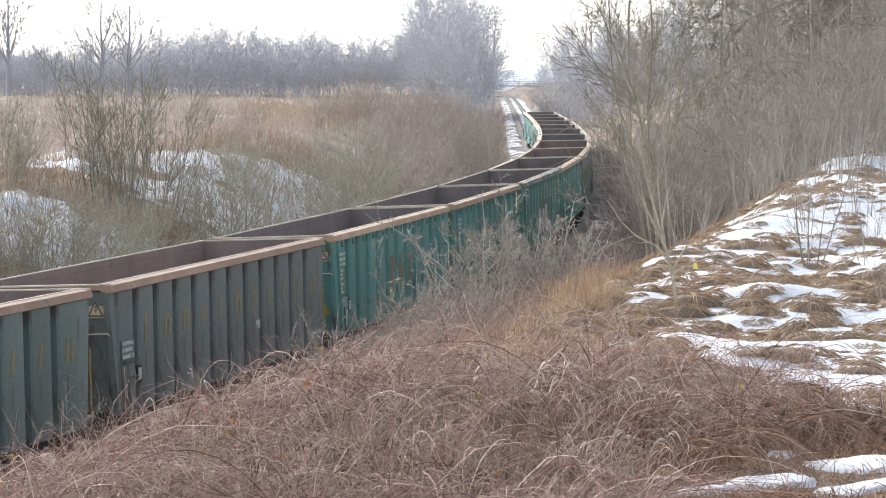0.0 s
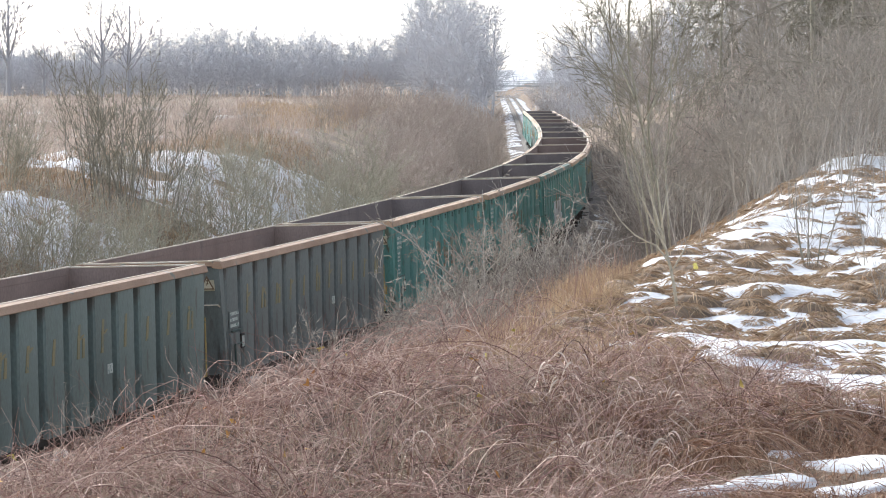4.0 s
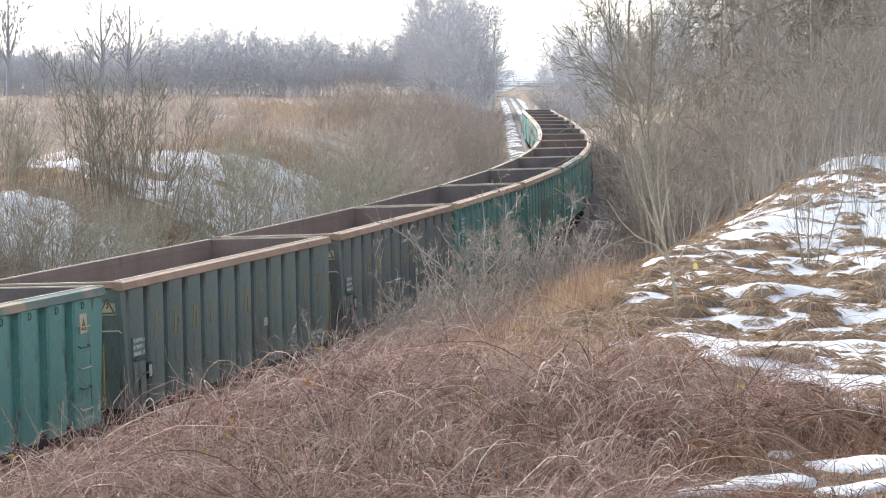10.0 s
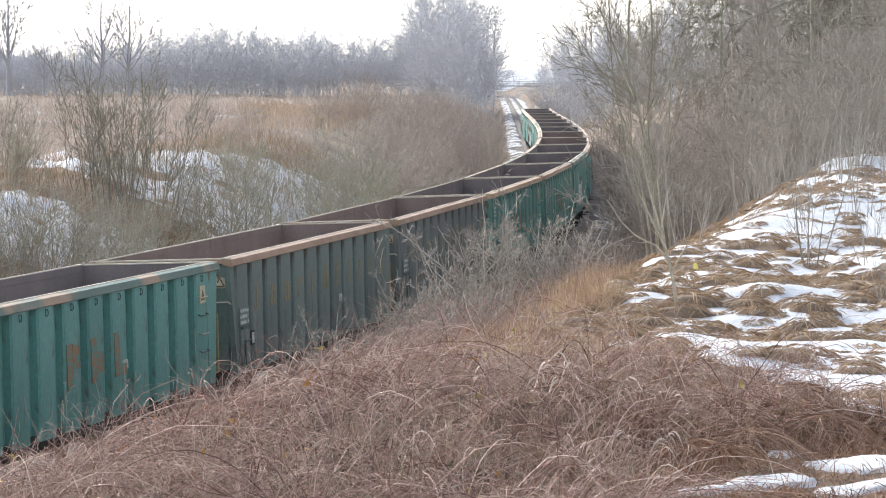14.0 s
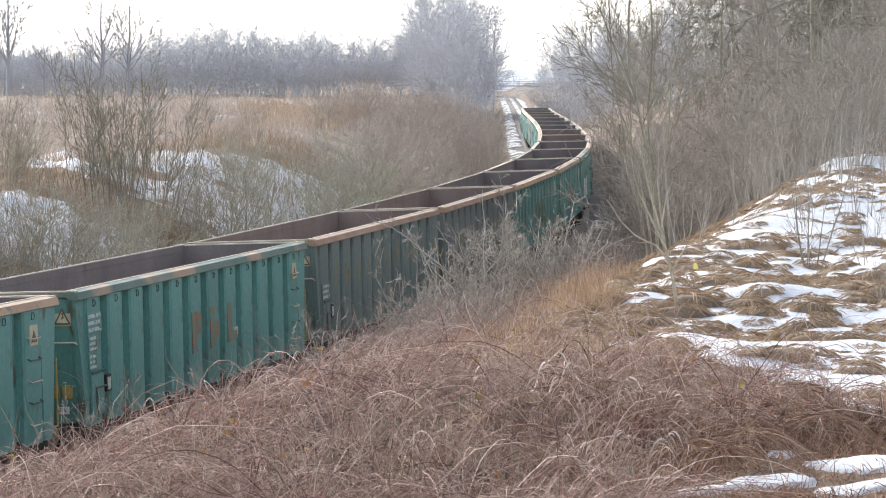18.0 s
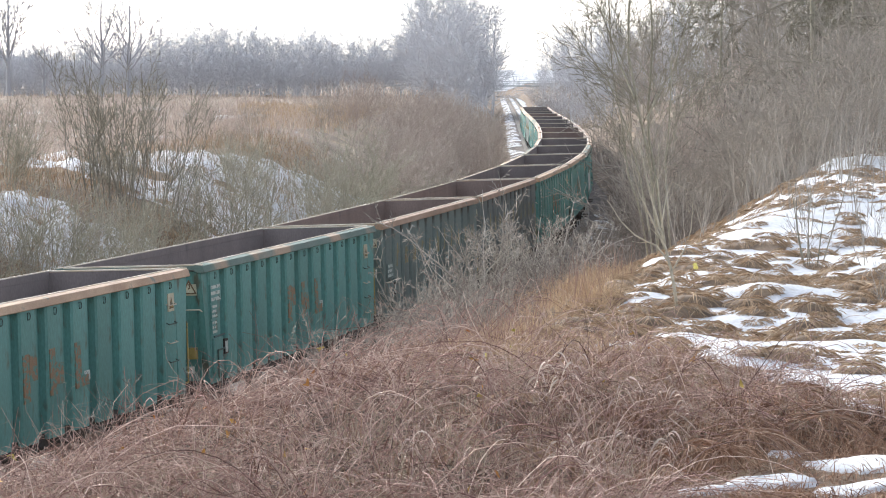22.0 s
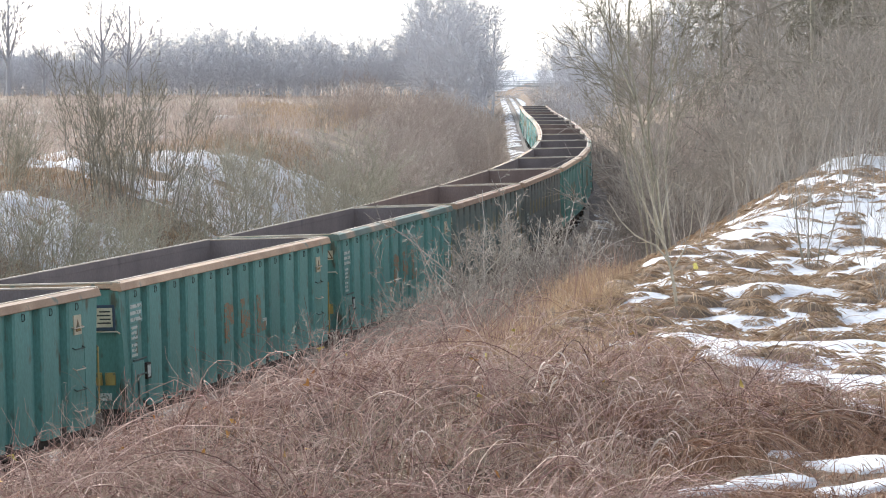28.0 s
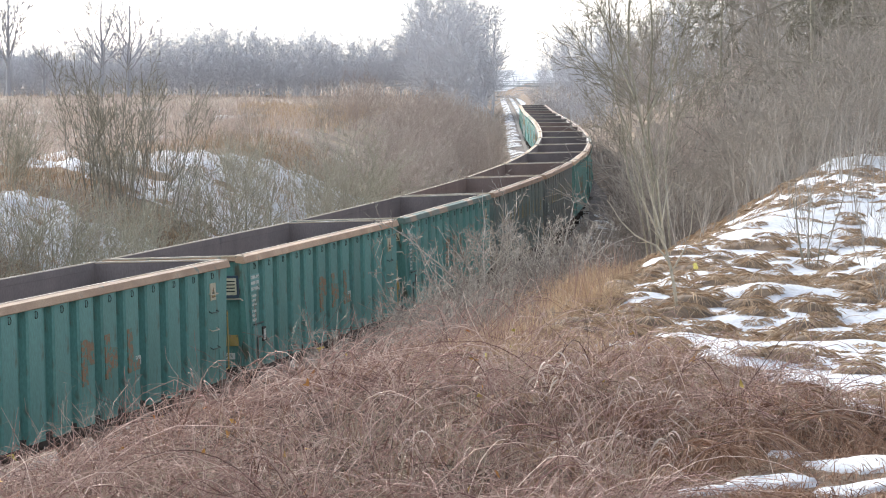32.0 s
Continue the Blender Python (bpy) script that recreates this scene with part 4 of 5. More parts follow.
pines = [pine(91), pine(92)]
scatter(pines, [(11.2, 80, 1.0), (13.5, 88, 1.05), (15.2, 96, 1.0), (9.6, 92, 0.9), (18, 104, 1.1)], 9, 0.95, 1.05)
r = random.Random(12)
spots = []
for i in range(21):
    y = 84 + i * 4.6
    spots.append((at_bank(y, r.uniform(9.5, 14) + (i % 3) * 4.5), y, r.uniform(0.8, 1.2)))
scatter(bare, spots, 10)
scatter(grey, [(r.uniform(6.2, 14.5) * y / 75, y, r.uniform(0.85, 1.35)) for y in [63 + 1.05 * i for i in range(36)]], 11)
scatter(red, [(8.7, 82, 1.6), (9.2, 86, 1.7), (12.6, 78, 1.1), (10.3, 74, 0.9), (15.5, 92, 1.5), (7.9, 78, 1.2)], 16)

# pale twiggy shrub before the train
PK = [(15, 0.19, 50, 4, 0.5, 0.10, 0.05), (5, 0.34, 58, 3, 0.62, 0.1, 0.0)]
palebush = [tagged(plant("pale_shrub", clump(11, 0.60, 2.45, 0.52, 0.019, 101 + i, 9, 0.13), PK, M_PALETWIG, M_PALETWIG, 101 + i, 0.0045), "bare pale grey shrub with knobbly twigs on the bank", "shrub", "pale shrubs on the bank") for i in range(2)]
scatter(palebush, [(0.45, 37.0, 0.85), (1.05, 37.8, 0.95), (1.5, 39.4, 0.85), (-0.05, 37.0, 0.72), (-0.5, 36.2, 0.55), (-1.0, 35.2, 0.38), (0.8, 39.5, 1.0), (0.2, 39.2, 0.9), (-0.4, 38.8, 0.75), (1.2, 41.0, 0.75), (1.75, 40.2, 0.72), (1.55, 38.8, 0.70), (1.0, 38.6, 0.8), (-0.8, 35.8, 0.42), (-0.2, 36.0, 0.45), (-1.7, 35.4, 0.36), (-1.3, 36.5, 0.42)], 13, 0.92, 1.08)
SLK = [(8, 0.36, 44, 4, 0.6, 0.1, 0.05), (4, 0.42, 48, 2, 0.65, 0.1, 0.0)]
slopebush = [tagged(plant("bank_shrub", clump(16, 0.5, 1.5, 0.6, 0.009, 105 + i, 6, 0.16), SLK, M_TWIG, M_SHADETWIG if i else M_TWIG, 105 + i, 0.0034, low=3), "low tangled brown-grey shrub on the slope of the cutting", "shrub", "shrubs on the slope") for i in range(2)]
rq = random.Random(107)
scatter(slopebush, [(at_bank(y, rq.uniform(6.4, 9.4)), y, rq.uniform(0.7, 1.1)) for y in [32 + 0.42 * i for i in range(34)]] + [(0.50 + 0.135 * (y - 30) + rq.uniform(-1.2, 0.15), y, rq.uniform(0.40, 0.72)) for y in [28.5 + 0.38 * i for i in range(32)]], 15, 0.9, 1.1)


# ---- brambles, dry grass and weeds ----
def bramble_mask(x, y):
    q = offset(x, y)
    mound = (y > 17.3) & (y < 24.9 - 0.9 * np.maximum(x - 1.8, 0)) & (x < 0.185 * y)
    mound &= ~((x > 1.5) & (y < 19.0 + 0.8 * np.clip(x - 1.5, 0, 1))) & ~((x > 3.05) & (y > 20.3))
    left = (x < 0.078 * y + 0.1) & ((y < 27) | (q < 10.0) & (x < 0.3))
    return (q > 4.6) & (x > -0.19 * y - 0.4) & (snow_right(x, y) < -0.06) & (mound | left)


W4 = Waves(8, 1.6)


def sample(n, y0, y1, test, seed, power=1.0):
    r = np.random.RandomState(seed)
    xs, ys = [], []
    while sum(map(len, xs)) < n:
        y = y0 + (y1 - y0) * r.rand(n) ** power
        x = r.uniform(-0.2, 0.19, n) * y
        ok = test(x, y)
        xs.append(x[ok])
        ys.append(y[ok])
    return np.concatenate(xs)[:n], np.concatenate(ys)[:n]


def arches(x, y, seed, long=(0.8, 2.2), tall=(0.25, 0.75), n=8, rad=0.0042):
    """Canes that rise, bow over and come down again."""
    r = np.random.RandomState(seed)
    m = len(x)
    a = r.uniform(0, 2 * np.pi, m)
    ln, h = r.uniform(*long, m), r.uniform(*tall, m) * np.clip(0.8 + 0.45 * W4(x, y), 0.25, 1.7)
    u = np.linspace(0, 1, n)[None]
    bend = r.normal(0, 0.35, m)[:, None]
    X = x[:, None] + np.cos(a)[:, None] * ln[:, None] * u - np.sin(a)[:, None] * bend * ln[:, None] * u * u
    Y = y[:, None] + np.sin(a)[:, None] * ln[:, None] * u + np.cos(a)[:, None] * bend * ln[:, None] * u * u
    end = r.uniform(0.55, 1.0, m)[:, None]
    Zc = height(X, Y) + h[:, None] * np.sin(np.pi * np.minimum(u * end * 1.02, 1)) * (0.9 + 0.2 * r.rand(m, 1)) + r.normal(0, 0.008, (m, n))
    return np.stack([X, Y, Zc], -1), rad * r.uniform(0.5, 1.4, m)[:, None] * np.linspace(1, 0.45, n)[None]


x, y = sample(3400, 15.5, 34, bramble_mask, 201, 1.2)
canes = arches(x, y, 202, (0.35, 1.45), (0.16, 0.52), 9, 0.0044)
twigs = grow(canes, [(5, 0.33, 58, 4, 0.6, 0.05, -0.06)], 203, 0.22)[1]
twigs = (twigs[0], np.maximum(twigs[1], 0.0017))
ob = put("bramble_thicket", *joined(tubes(*canes, 3), tubes(*twigs, 3)), M_BRAMBLE)
tagged(ob, "tangled reddish brown leafless bramble canes covering the bank", "brambles", kind="stuff")


def tufts(x, y, each, tall, seed, spread=0.10, droop=0.6, half=0.0035, lift=0.0, n=4):
    """Grass: blades fanning out of each spot."""
    r = np.random.RandomState(seed)
    m = len(x) * each
    X, Y = np.repeat(x, each) + r.normal(0, spread, m), np.repeat(y, each) + r.normal(0, spread, m)
    a = r.uniform(0, 2 * np.pi, m)
    ln = r.uniform(*tall, m)
    lean = r.uniform(0.1, 1.0, m) * droop
    u = np.linspace(0, 1, n)[None]
    out = ln[:, None] * lean[:, None] * u ** 1.6
    z0 = height(X, Y) - 0.02 + (np.repeat(lift, each) if np.ndim(lift) else lift)
    P = np.stack([X[:, None] + np.cos(a)[:, None] * out, Y[:, None] + np.sin(a)[:, None] * out, z0[:, None] + ln[:, None] * (u - 0.45 * lean[:, None] * u ** 2.2)], -1)
    Wd = half * r.uniform(0.6, 1.3, m)[:, None] * np.interp(u, [0, 0.4, 0.7, 1], [1, 0.9, 0.6, 0.12])
    return blades(P, Wd)


tx = np.array([t[0] for t in TUSSOCKS])
ty = np.array([t[1] for t in TUSSOCKS])
th = np.array([t[3] for t in TUSSOCKS])
tr = np.array([t[2] for t in TUSSOCKS])
near = ty < 60


def mops(x, y, rad, tall, each, seed, half=0.004, n=5):
    """Long grass combed from the crown of each tussock down over its sides."""
    r = np.random.RandomState(seed)
    m = len(x) * each
    x, y, rad, tall = (np.repeat(v, each) for v in (x, y, rad, tall))
    a = r.uniform(0, 2 * np.pi, m)
    a = a - 0.45 * np.sin(a + 0.9)                   # more of it lies over to one side
    r0, r1 = r.uniform(0.0, 0.75, m), r.uniform(0.6, 1.25, m)
    u = np.linspace(0, 1, n)[None]
    d = (r0[:, None] + (r1 - r0)[:, None] * u) * rad[:, None]
    turn = a[:, None] + r.normal(0, 0.35, m)[:, None] * u
    X = x[:, None] + np.cos(turn) * d * 1.6 + r.normal(0, 0.02, m)[:, None]
    Y = y[:, None] + np.sin(turn) * d
    lift = r.uniform(0.0, 0.05, m)[:, None] * np.sin(np.pi * (0.12 + 0.88 * u))
    Zg = height(X, Y) + tall[:, None] * np.clip(1 - (d / rad[:, None]) ** 2, -0.12, 1) * 1.02 + lift + 0.015
    return blades(np.stack([X, Y, Zg], -1), half * r.uniform(0.6, 1.3, m)[:, None] * np.interp(u, [0, 0.3, 0.7, 1], [0.8, 1.0, 0.7, 0.15]))


ob = put("tussock_grass", *mops(tx[near], ty[near], tr[near], th[near], 90, 210, 0.0055, 4), M_STRAW)
tagged(ob, "dead straw-brown grass drooping over the tussocks", "grass", kind="stuff")

# golden grass along the edge of the cutting
def ridge(x, y):
    q = offset(x, y)
    return (q > 8.2) & (x > 0.68 + 0.144 * (y - 30)) & (W4(x * 0.8, y * 0.6) > -1.0) & (snow_right(x, y) < -0.02) & (y > 24) & (y < 38.5)
x, y = sample(950, 24, 41, ridge, 220)
ob = put("ridge_grass", *tufts(x, y, 12, (0.15, 0.50), 221, 0.10, 0.95, 0.0042), M_GOLD)
tagged(ob, "golden dry grass along the edge of the cutting", "grass", kind="stuff")
x, y = sample(850, 24, 41, ridge, 218)
ob = put("ridge_grass", *tufts(x, y, 12, (0.10, 0.34), 219, 0.14, 1.2, 0.0042), M_STRAW)
tagged(ob, "flattened brown grass among the golden stems", "grass", kind="stuff")
x, y = sample(170, 25, 38, ridge, 222)
st = tufts(x, y, 3, (0.45, 0.85), 415, 0.10, 0.30, 0.0032, n=4)
ob = put("young_shoots", *st, M_SHOOT)
tagged(ob, "thin reddish shoots standing in the golden grass", "shoots", kind="stuff")
x, y = sample(330, 15.5, 30, bramble_mask, 223)
ob = put("dry_grass", *tufts(x, y, 12, (0.22, 0.55), 224, 0.10, 0.9, 0.004), M_REDSTRAW)
tagged(ob, "dry grass blades growing through the brambles", "grass", kind="stuff")

x, y = sample(420, 17.3, 24.4, lambda a, b: (a > 1.0) & (a < 0.185 * b) & (b < 24.6 - 0.9 * np.maximum(a - 1.8, 0)) & ((a < 2.75) | (b < 21.8 - 1.6 * (a - 2.75))) & (b > 18.9 + 0.5 * np.clip(a - 1.5, 0, 1)) & (snow_right(a, b) < -0.04), 227)
ob = put("mound_grass", *tufts(x, y, 16, (0.14, 0.34), 225, 0.12, 1.3, 0.0042), M_REDSTRAW)
tagged(ob, "matted brown grass on the mound", "grass", kind="stuff")
ex = np.array([2.25, 2.20, 1.95, 2.84, 2.80, 2.72, 2.62, 2.35, 1.50, 1.75, 3.5, 2.7])
ey = np.array([19.6, 19.0, 18.75, 19.7, 20.1, 20.8, 20.2, 20.5, 18.2, 18.9, 18.5, 21.2])
er = np.linspace(0.26, 0.40, 12)[np.array([3, 7, 1, 9, 5, 11, 4, 8, 0, 6, 2, 10])]
ob = put("mound_grass", *mops(ex, ey, er * 0.85, er * 0.6, 110, 228, 0.0034), M_REDSTRAW)
tagged(ob, "russet grass hanging over the edges of the snow", "grass", kind="stuff")
x, y = sample(620, 17.0, 22.8, lambda a, b: (a > 1.2) & ((b < 20.2) | (a > 2.9)) & (snow_right(a, b) < -0.01), 417, 1.3)
ob = put("mat_grass", *tufts(x, y, 16, (0.05, 0.17), 418, 0.10, 1.5, 0.0036), M_REDSTRAW)
tagged(ob, "short matted brown grass round the snow patches", "grass", kind="stuff")
# arching reeds with a row of hanging leaves
def reed(x, y, tall, lean, seed):
    r = np.random.RandomState(seed)
    u = np.linspace(0, 1, 7)[:, None]
    z0 = float(height(x, y))
    stem = np.array([x, y, z0]) + np.concatenate([lean * u ** 1.7, 0.05 * u, tall * (u - 0.18 * u ** 3)], 1)
    k = 11
    t = np.linspace(0.35, 1.0, k)
    base = np.stack([np.interp(t, u[:, 0], stem[:, j]) for j in range(3)], 1)
    v = np.linspace(0, 1, 6)
    ln = r.uniform(0.14, 0.26, k)
    way = np.sign(lean) * r.uniform(0.25, 0.6, k) * np.where(np.arange(k) % 4 == 3, -1, 1)
    P = base[:, None, :] + np.stack([way[:, None] * ln[:, None] * v * 1.1, r.normal(0, 0.05, (k, 1)) * v, ln[:, None] * (0.55 * v - 1.25 * v ** 2)], -1)
    return joined(tubes(stem[None], np.linspace(0.004, 0.002, 7)[None], 4), blades(P, 0.0085 * np.array([[0.5, 1, 1, 0.8, 0.5, 0.1]]).repeat(k, 0)))


REEDS = ((0.66, 20.4, 0.62, 0.22), (0.92, 20.5, 0.60, 0.16), (1.0, 20.2, 0.50, -0.12), (0.36, 20.6, 0.62, -0.12), (1.30, 20.1, 0.52, 0.10), (1.62, 20.6, 0.46, 0.14), (1.42, 19.0, 0.42, -0.12), (1.52, 18.7, 0.45, 0.10), (1.90, 20.0, 0.42, -0.14), (0.75, 18.6, 0.45, 0.12), (1.12, 18.3, 0.50, -0.10), (-0.3, 18.5, 0.48, 0.12))
ob = put("reed_tufts", *joined(*[reed(*v, 400 + i) for i, v in enumerate(REEDS)]), M_FIELD)
tagged(ob, "pale reeds with drooping leaves among the brambles", "grass", kind="stuff")
# bleached dead canes, kinked and broken
rd = np.random.RandomState(410)
x, y = sample(46, 18.4, 27, lambda a, b: bramble_mask(a, b) & (a < 0.1 * b), 411)
d = np.concatenate([np.zeros((46, 1, 3)), np.cumsum(np.stack([rd.normal(0, 0.055, (46, 6)), rd.normal(0, 0.03, (46, 6)), np.array([0.13, 0.10, 0.06, 0.0, -0.06, -0.09])[None] * rd.uniform(0.3, 1.1, (46, 1))], -1), 1)], 1)
P = np.stack([x, y, height(x, y) + 0.12], -1)[:, None] + d
ob = put("dead_canes", *tubes(P, rd.uniform(0.0035, 0.0058, (46, 1)) * np.linspace(1, 0.6, 7)[None], 4), M_DEADCANE)
tagged(ob, "bleached broken bramble canes standing out of the thicket", "canes", kind="stuff")
# thin upright grass stems among the lower brambles
x, y = sample(520, 17.4, 22.5, lambda a, b: bramble_mask(a, b) & ((a > -0.02 * b) | (b < 20)), 412, 1.4)
ob = put("dry_grass", *tufts(x, y, 10, (0.20, 0.46), 413, 0.09, 0.6, 0.0027, n=5), M_PALEGRASS)
tagged(ob, "thin bleached grass stems among the brambles", "grass", kind="stuff")
# short broken twigs lying between the canes
rb = np.random.RandomState(205)
x, y = sample(16000, 15.5, 33, bramble_mask, 206)
m = len(x)
a, up = rb.uniform(0, 6.28, m), rb.normal(0.1, 0.45, m)
ln = rb.uniform(0.05, 0.20, m)
z = height(x, y) + rb.uniform(0.01, 0.30, m) ** 1.3
d = np.stack([np.cos(a) * ln, np.sin(a) * ln, up * ln], -1)
P = np.stack([np.stack([x, y, z], -1), np.stack([x, y, z], -1) + d], 1)
ob = put("broken_twigs", *tubes(P, np.stack([rb.uniform(0.002, 0.0045, m), np.full(m, 0.0016)], 1), 3), M_BRAMBLE)
tagged(ob, "short broken twigs and dead stems among the brambles", "twigs", kind="stuff")
# Low dark slips: the shade between the canes is put into their colour.
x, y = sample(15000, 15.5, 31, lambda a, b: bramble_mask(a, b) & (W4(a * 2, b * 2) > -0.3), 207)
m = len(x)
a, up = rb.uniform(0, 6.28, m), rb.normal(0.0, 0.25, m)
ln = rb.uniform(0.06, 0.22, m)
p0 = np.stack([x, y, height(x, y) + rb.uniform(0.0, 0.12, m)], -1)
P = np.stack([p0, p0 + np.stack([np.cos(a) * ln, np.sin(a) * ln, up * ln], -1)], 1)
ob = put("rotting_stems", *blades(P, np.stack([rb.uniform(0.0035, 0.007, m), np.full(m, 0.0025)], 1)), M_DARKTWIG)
tagged(ob, "dark stems beneath the brambles, standing in for the shade between canes", "litter", kind="stuff")
# a few leaves left on the canes
rl = np.random.RandomState(228)
x, y = sample(70, 16, 27, bramble_mask, 229)
P = np.stack([x, y, height(x, y) + rl.uniform(0.2, 0.5, 70)], -1)[:, None, :] + np.cumsum(np.concatenate([np.zeros((70, 1, 3)), rl.normal(0, 0.022, (70, 2, 3))], 1), 1)
M_LEAF = mat_twig("withered_leaves", [(0.40, 0.16, 0.05), (0.50, 0.28, 0.08), (0.42, 0.38, 0.10)])
ob = put("withered_leaves", *blades(P, np.repeat([[0.006, 0.018, 0.004]], 70, 0)), M_LEAF)
tagged(ob, "withered orange and yellow leaves on the canes", "leaves", kind="stuff")
x, y = sample(360, 21, 32, lambda a, b: (offset(a, b) > 5.6) & (offset(a, b) < 10.2) & (a < -0.6), 236)
st = arches(x, y, 237, (0.1, 0.40), (0.35, 1.0), 10, 0.0024)
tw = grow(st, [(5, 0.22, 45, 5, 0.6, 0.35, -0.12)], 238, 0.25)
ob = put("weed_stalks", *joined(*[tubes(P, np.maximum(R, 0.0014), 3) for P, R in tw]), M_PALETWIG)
tagged(ob, "thin dead stalks standing before the wagons", "weeds", kind="stuff")

# tall dead weed stalks at the foot of the bank
def foot(x, y):
    q = offset(x, y)
    return (q > 3.6) & (q < 7.6) & (x > -0.185 * y)
x, y = sample(320, 22, 50, foot, 230)
st = arches(x, y, 231, (0.15, 0.5), (0.4, 1.0), 6, 0.004)
tw = grow(st, [(5, 0.25, 40, 3, 0.6, 0.3, 0.08), (3, 0.4, 40, 2, 0.7, 0.3, 0.0)], 232)
ob = put("weed_stalks", *joined(*[tubes(P, np.maximum(R, 0.002), 3) for P, R in tw]), M_PALETWIG)
tagged(ob, "dead grey weed stalks standing beside the track", "weeds", kind="stuff")
x, y = sample(900, 28, 75, lambda a, b: (offset(a, b) > 3.2) & (offset(a, b) < 8.5), 233)
br = arches(x, y, 234, (0.5, 1.4), (0.2, 0.55), 6, 0.005)
tw = grow(br, [(4, 0.3, 45, 3, 0.6, 0.2, 0.0)], 235)
ob = put("bank_scrub", *joined(*[tubes(P, np.maximum(R, 0.003), 3) for P, R in tw]), M_TWIG)
tagged(ob, "low tangled brown scrub on the cutting's slope", "scrub", kind="stuff")

# field weeds and grass beyond the far bank
rr = np.random.RandomState(240)
y = 95 + 300 * rr.rand(5600) ** 1.3
x = rr.uniform(-0.19, 0.03, 5600) * y
ok = offset(x, y) < -15
ob = put("field_grass", *tufts(x[ok], y[ok], 5, (0.3, 0.9), 241, 0.35, 0.6, 0.02), M_FIELD)
tagged(ob, "dry straw-coloured grass of the field", "grass", kind="stuff")
y = 92 + 150 * rr.rand(2200)
x = rr.uniform(-0.19, 0.02, 2200) * y
ok = (offset(x, y) < -13.5) & ((y < 165) | (x / y < -0.08) | (x / y > -0.015))
ob = put("field_scrub", *tufts(x[ok], y[ok], 9, (0.4, 1.2), 242, 0.4, 0.45, 0.012), M_FIELD)
tagged(ob, "reddish dead weeds along the field's edge", "weeds", kind="stuff")
y = 150 + 130 * rr.rand(2600)
x = rr.uniform(-0.076, -0.018, 2600) * y
ok = offset(x, y) < -14
ob = put("field_grass", *tufts(x[ok], y[ok], 7, (0.25, 0.6), 243, 0.4, 0.6, 0.016), M_GOLD)
tagged(ob, "golden stubble in the sunlit part of the field", "grass", kind="stuff")
# grass on the far bank
x, y = sample(3200, 58, 130, lambda a, b: (offset(a, b) < -3.5) & (offset(a, b) > -17), 245)
ob = put("slope_grass", *tufts(x, y, 8, (0.25, 0.75), 246, 0.25, 0.7, 0.008), M_STRAW)
tagged(ob, "matted brown grass on the snowy slope", "grass", kind="stuff")


# ---- distance: woods beyond the field, and the road bridge ----
def far_tree(seed, tall=12.0, n=2, lean=0.12):
    st = clump(n, 0.5, tall, lean, 0.08, seed, 7, 0.05)
    return grow(st, [(18, 0.40, 48, 3, 0.5, 0.12, 0.06), (17, 0.44, 50, 2, 0.55, 0.08, 0.02)], seed)


def forest(name, label, spots, material, seed, floor, low_growth=False):
    r = np.random.RandomState(seed)
    base = []
    for k in range(5):
        lv = far_tree(seed + k, 12.0, 1 + k % 2) if not low_growth else grow(clump(7, 2.2, 11.0, 0.45, 0.06, seed + k, 5, 0.26), [(6, 0.36, 46, 3, 0.6, 0.1, 0.05), (3, 0.5, 48, 2, 0.7, 0.2, 0)], seed, 0.25)
        base.append(joined(*[tubes(P, np.maximum(R, floor), 3) for P, R in lv[:-1]], blades(lv[-1][0], np.maximum(lv[-1][1], floor))))
    sets = []
    for i, (x, y, s) in enumerate(spots):
        v, f = base[i % 5]
        a = r.uniform(0, 6.28)
        c, d = math.cos(a) * s, math.sin(a) * s
        w = np.stack([v[:, 0] * c - v[:, 1] * d + x, v[:, 0] * d + v[:, 1] * c + y, v[:, 2] * s + float(height(x, y)) - 0.2], -1)
        sets.append((w, f))
    ob = put(name, *joined(*sets), material)
    return tagged(ob, label, "wood", kind="stuff")


def skyline(a):
    """Height of the wood's top above its foot, in metres, by bearing."""
    return np.interp(a, [-0.175, -0.13, -0.105, -0.08, -0.065, -0.05, -0.03, -0.018, -0.008], [7.0, 7.0, 8.4, 9.8, 8.4, 8.9, 7.8, 8.4, 10.5])


r = random.Random(30)
spots = []
for row, y0 in enumerate((402, 416, 432, 452)):
    for i in range(58):
        a = -0.185 + 0.195 * (i + r.random()) / 58
        y = y0 + r.uniform(-5, 5)
        spots.append((a * y, y, skyline(a) / 10.0 * r.uniform(0.92, 1.12) * (1.0 if row else 0.85)))
forest("far_wood", "haze-grey leafless wood beyond the field", spots, M_FARTWIG, 301, 0.024)
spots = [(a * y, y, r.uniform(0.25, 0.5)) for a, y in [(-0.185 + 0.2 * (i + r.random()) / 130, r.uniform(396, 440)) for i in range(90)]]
forest("far_undergrowth", "haze-grey undergrowth at the foot of the far wood", spots, M_FARTWIG, 305, 0.055, True)
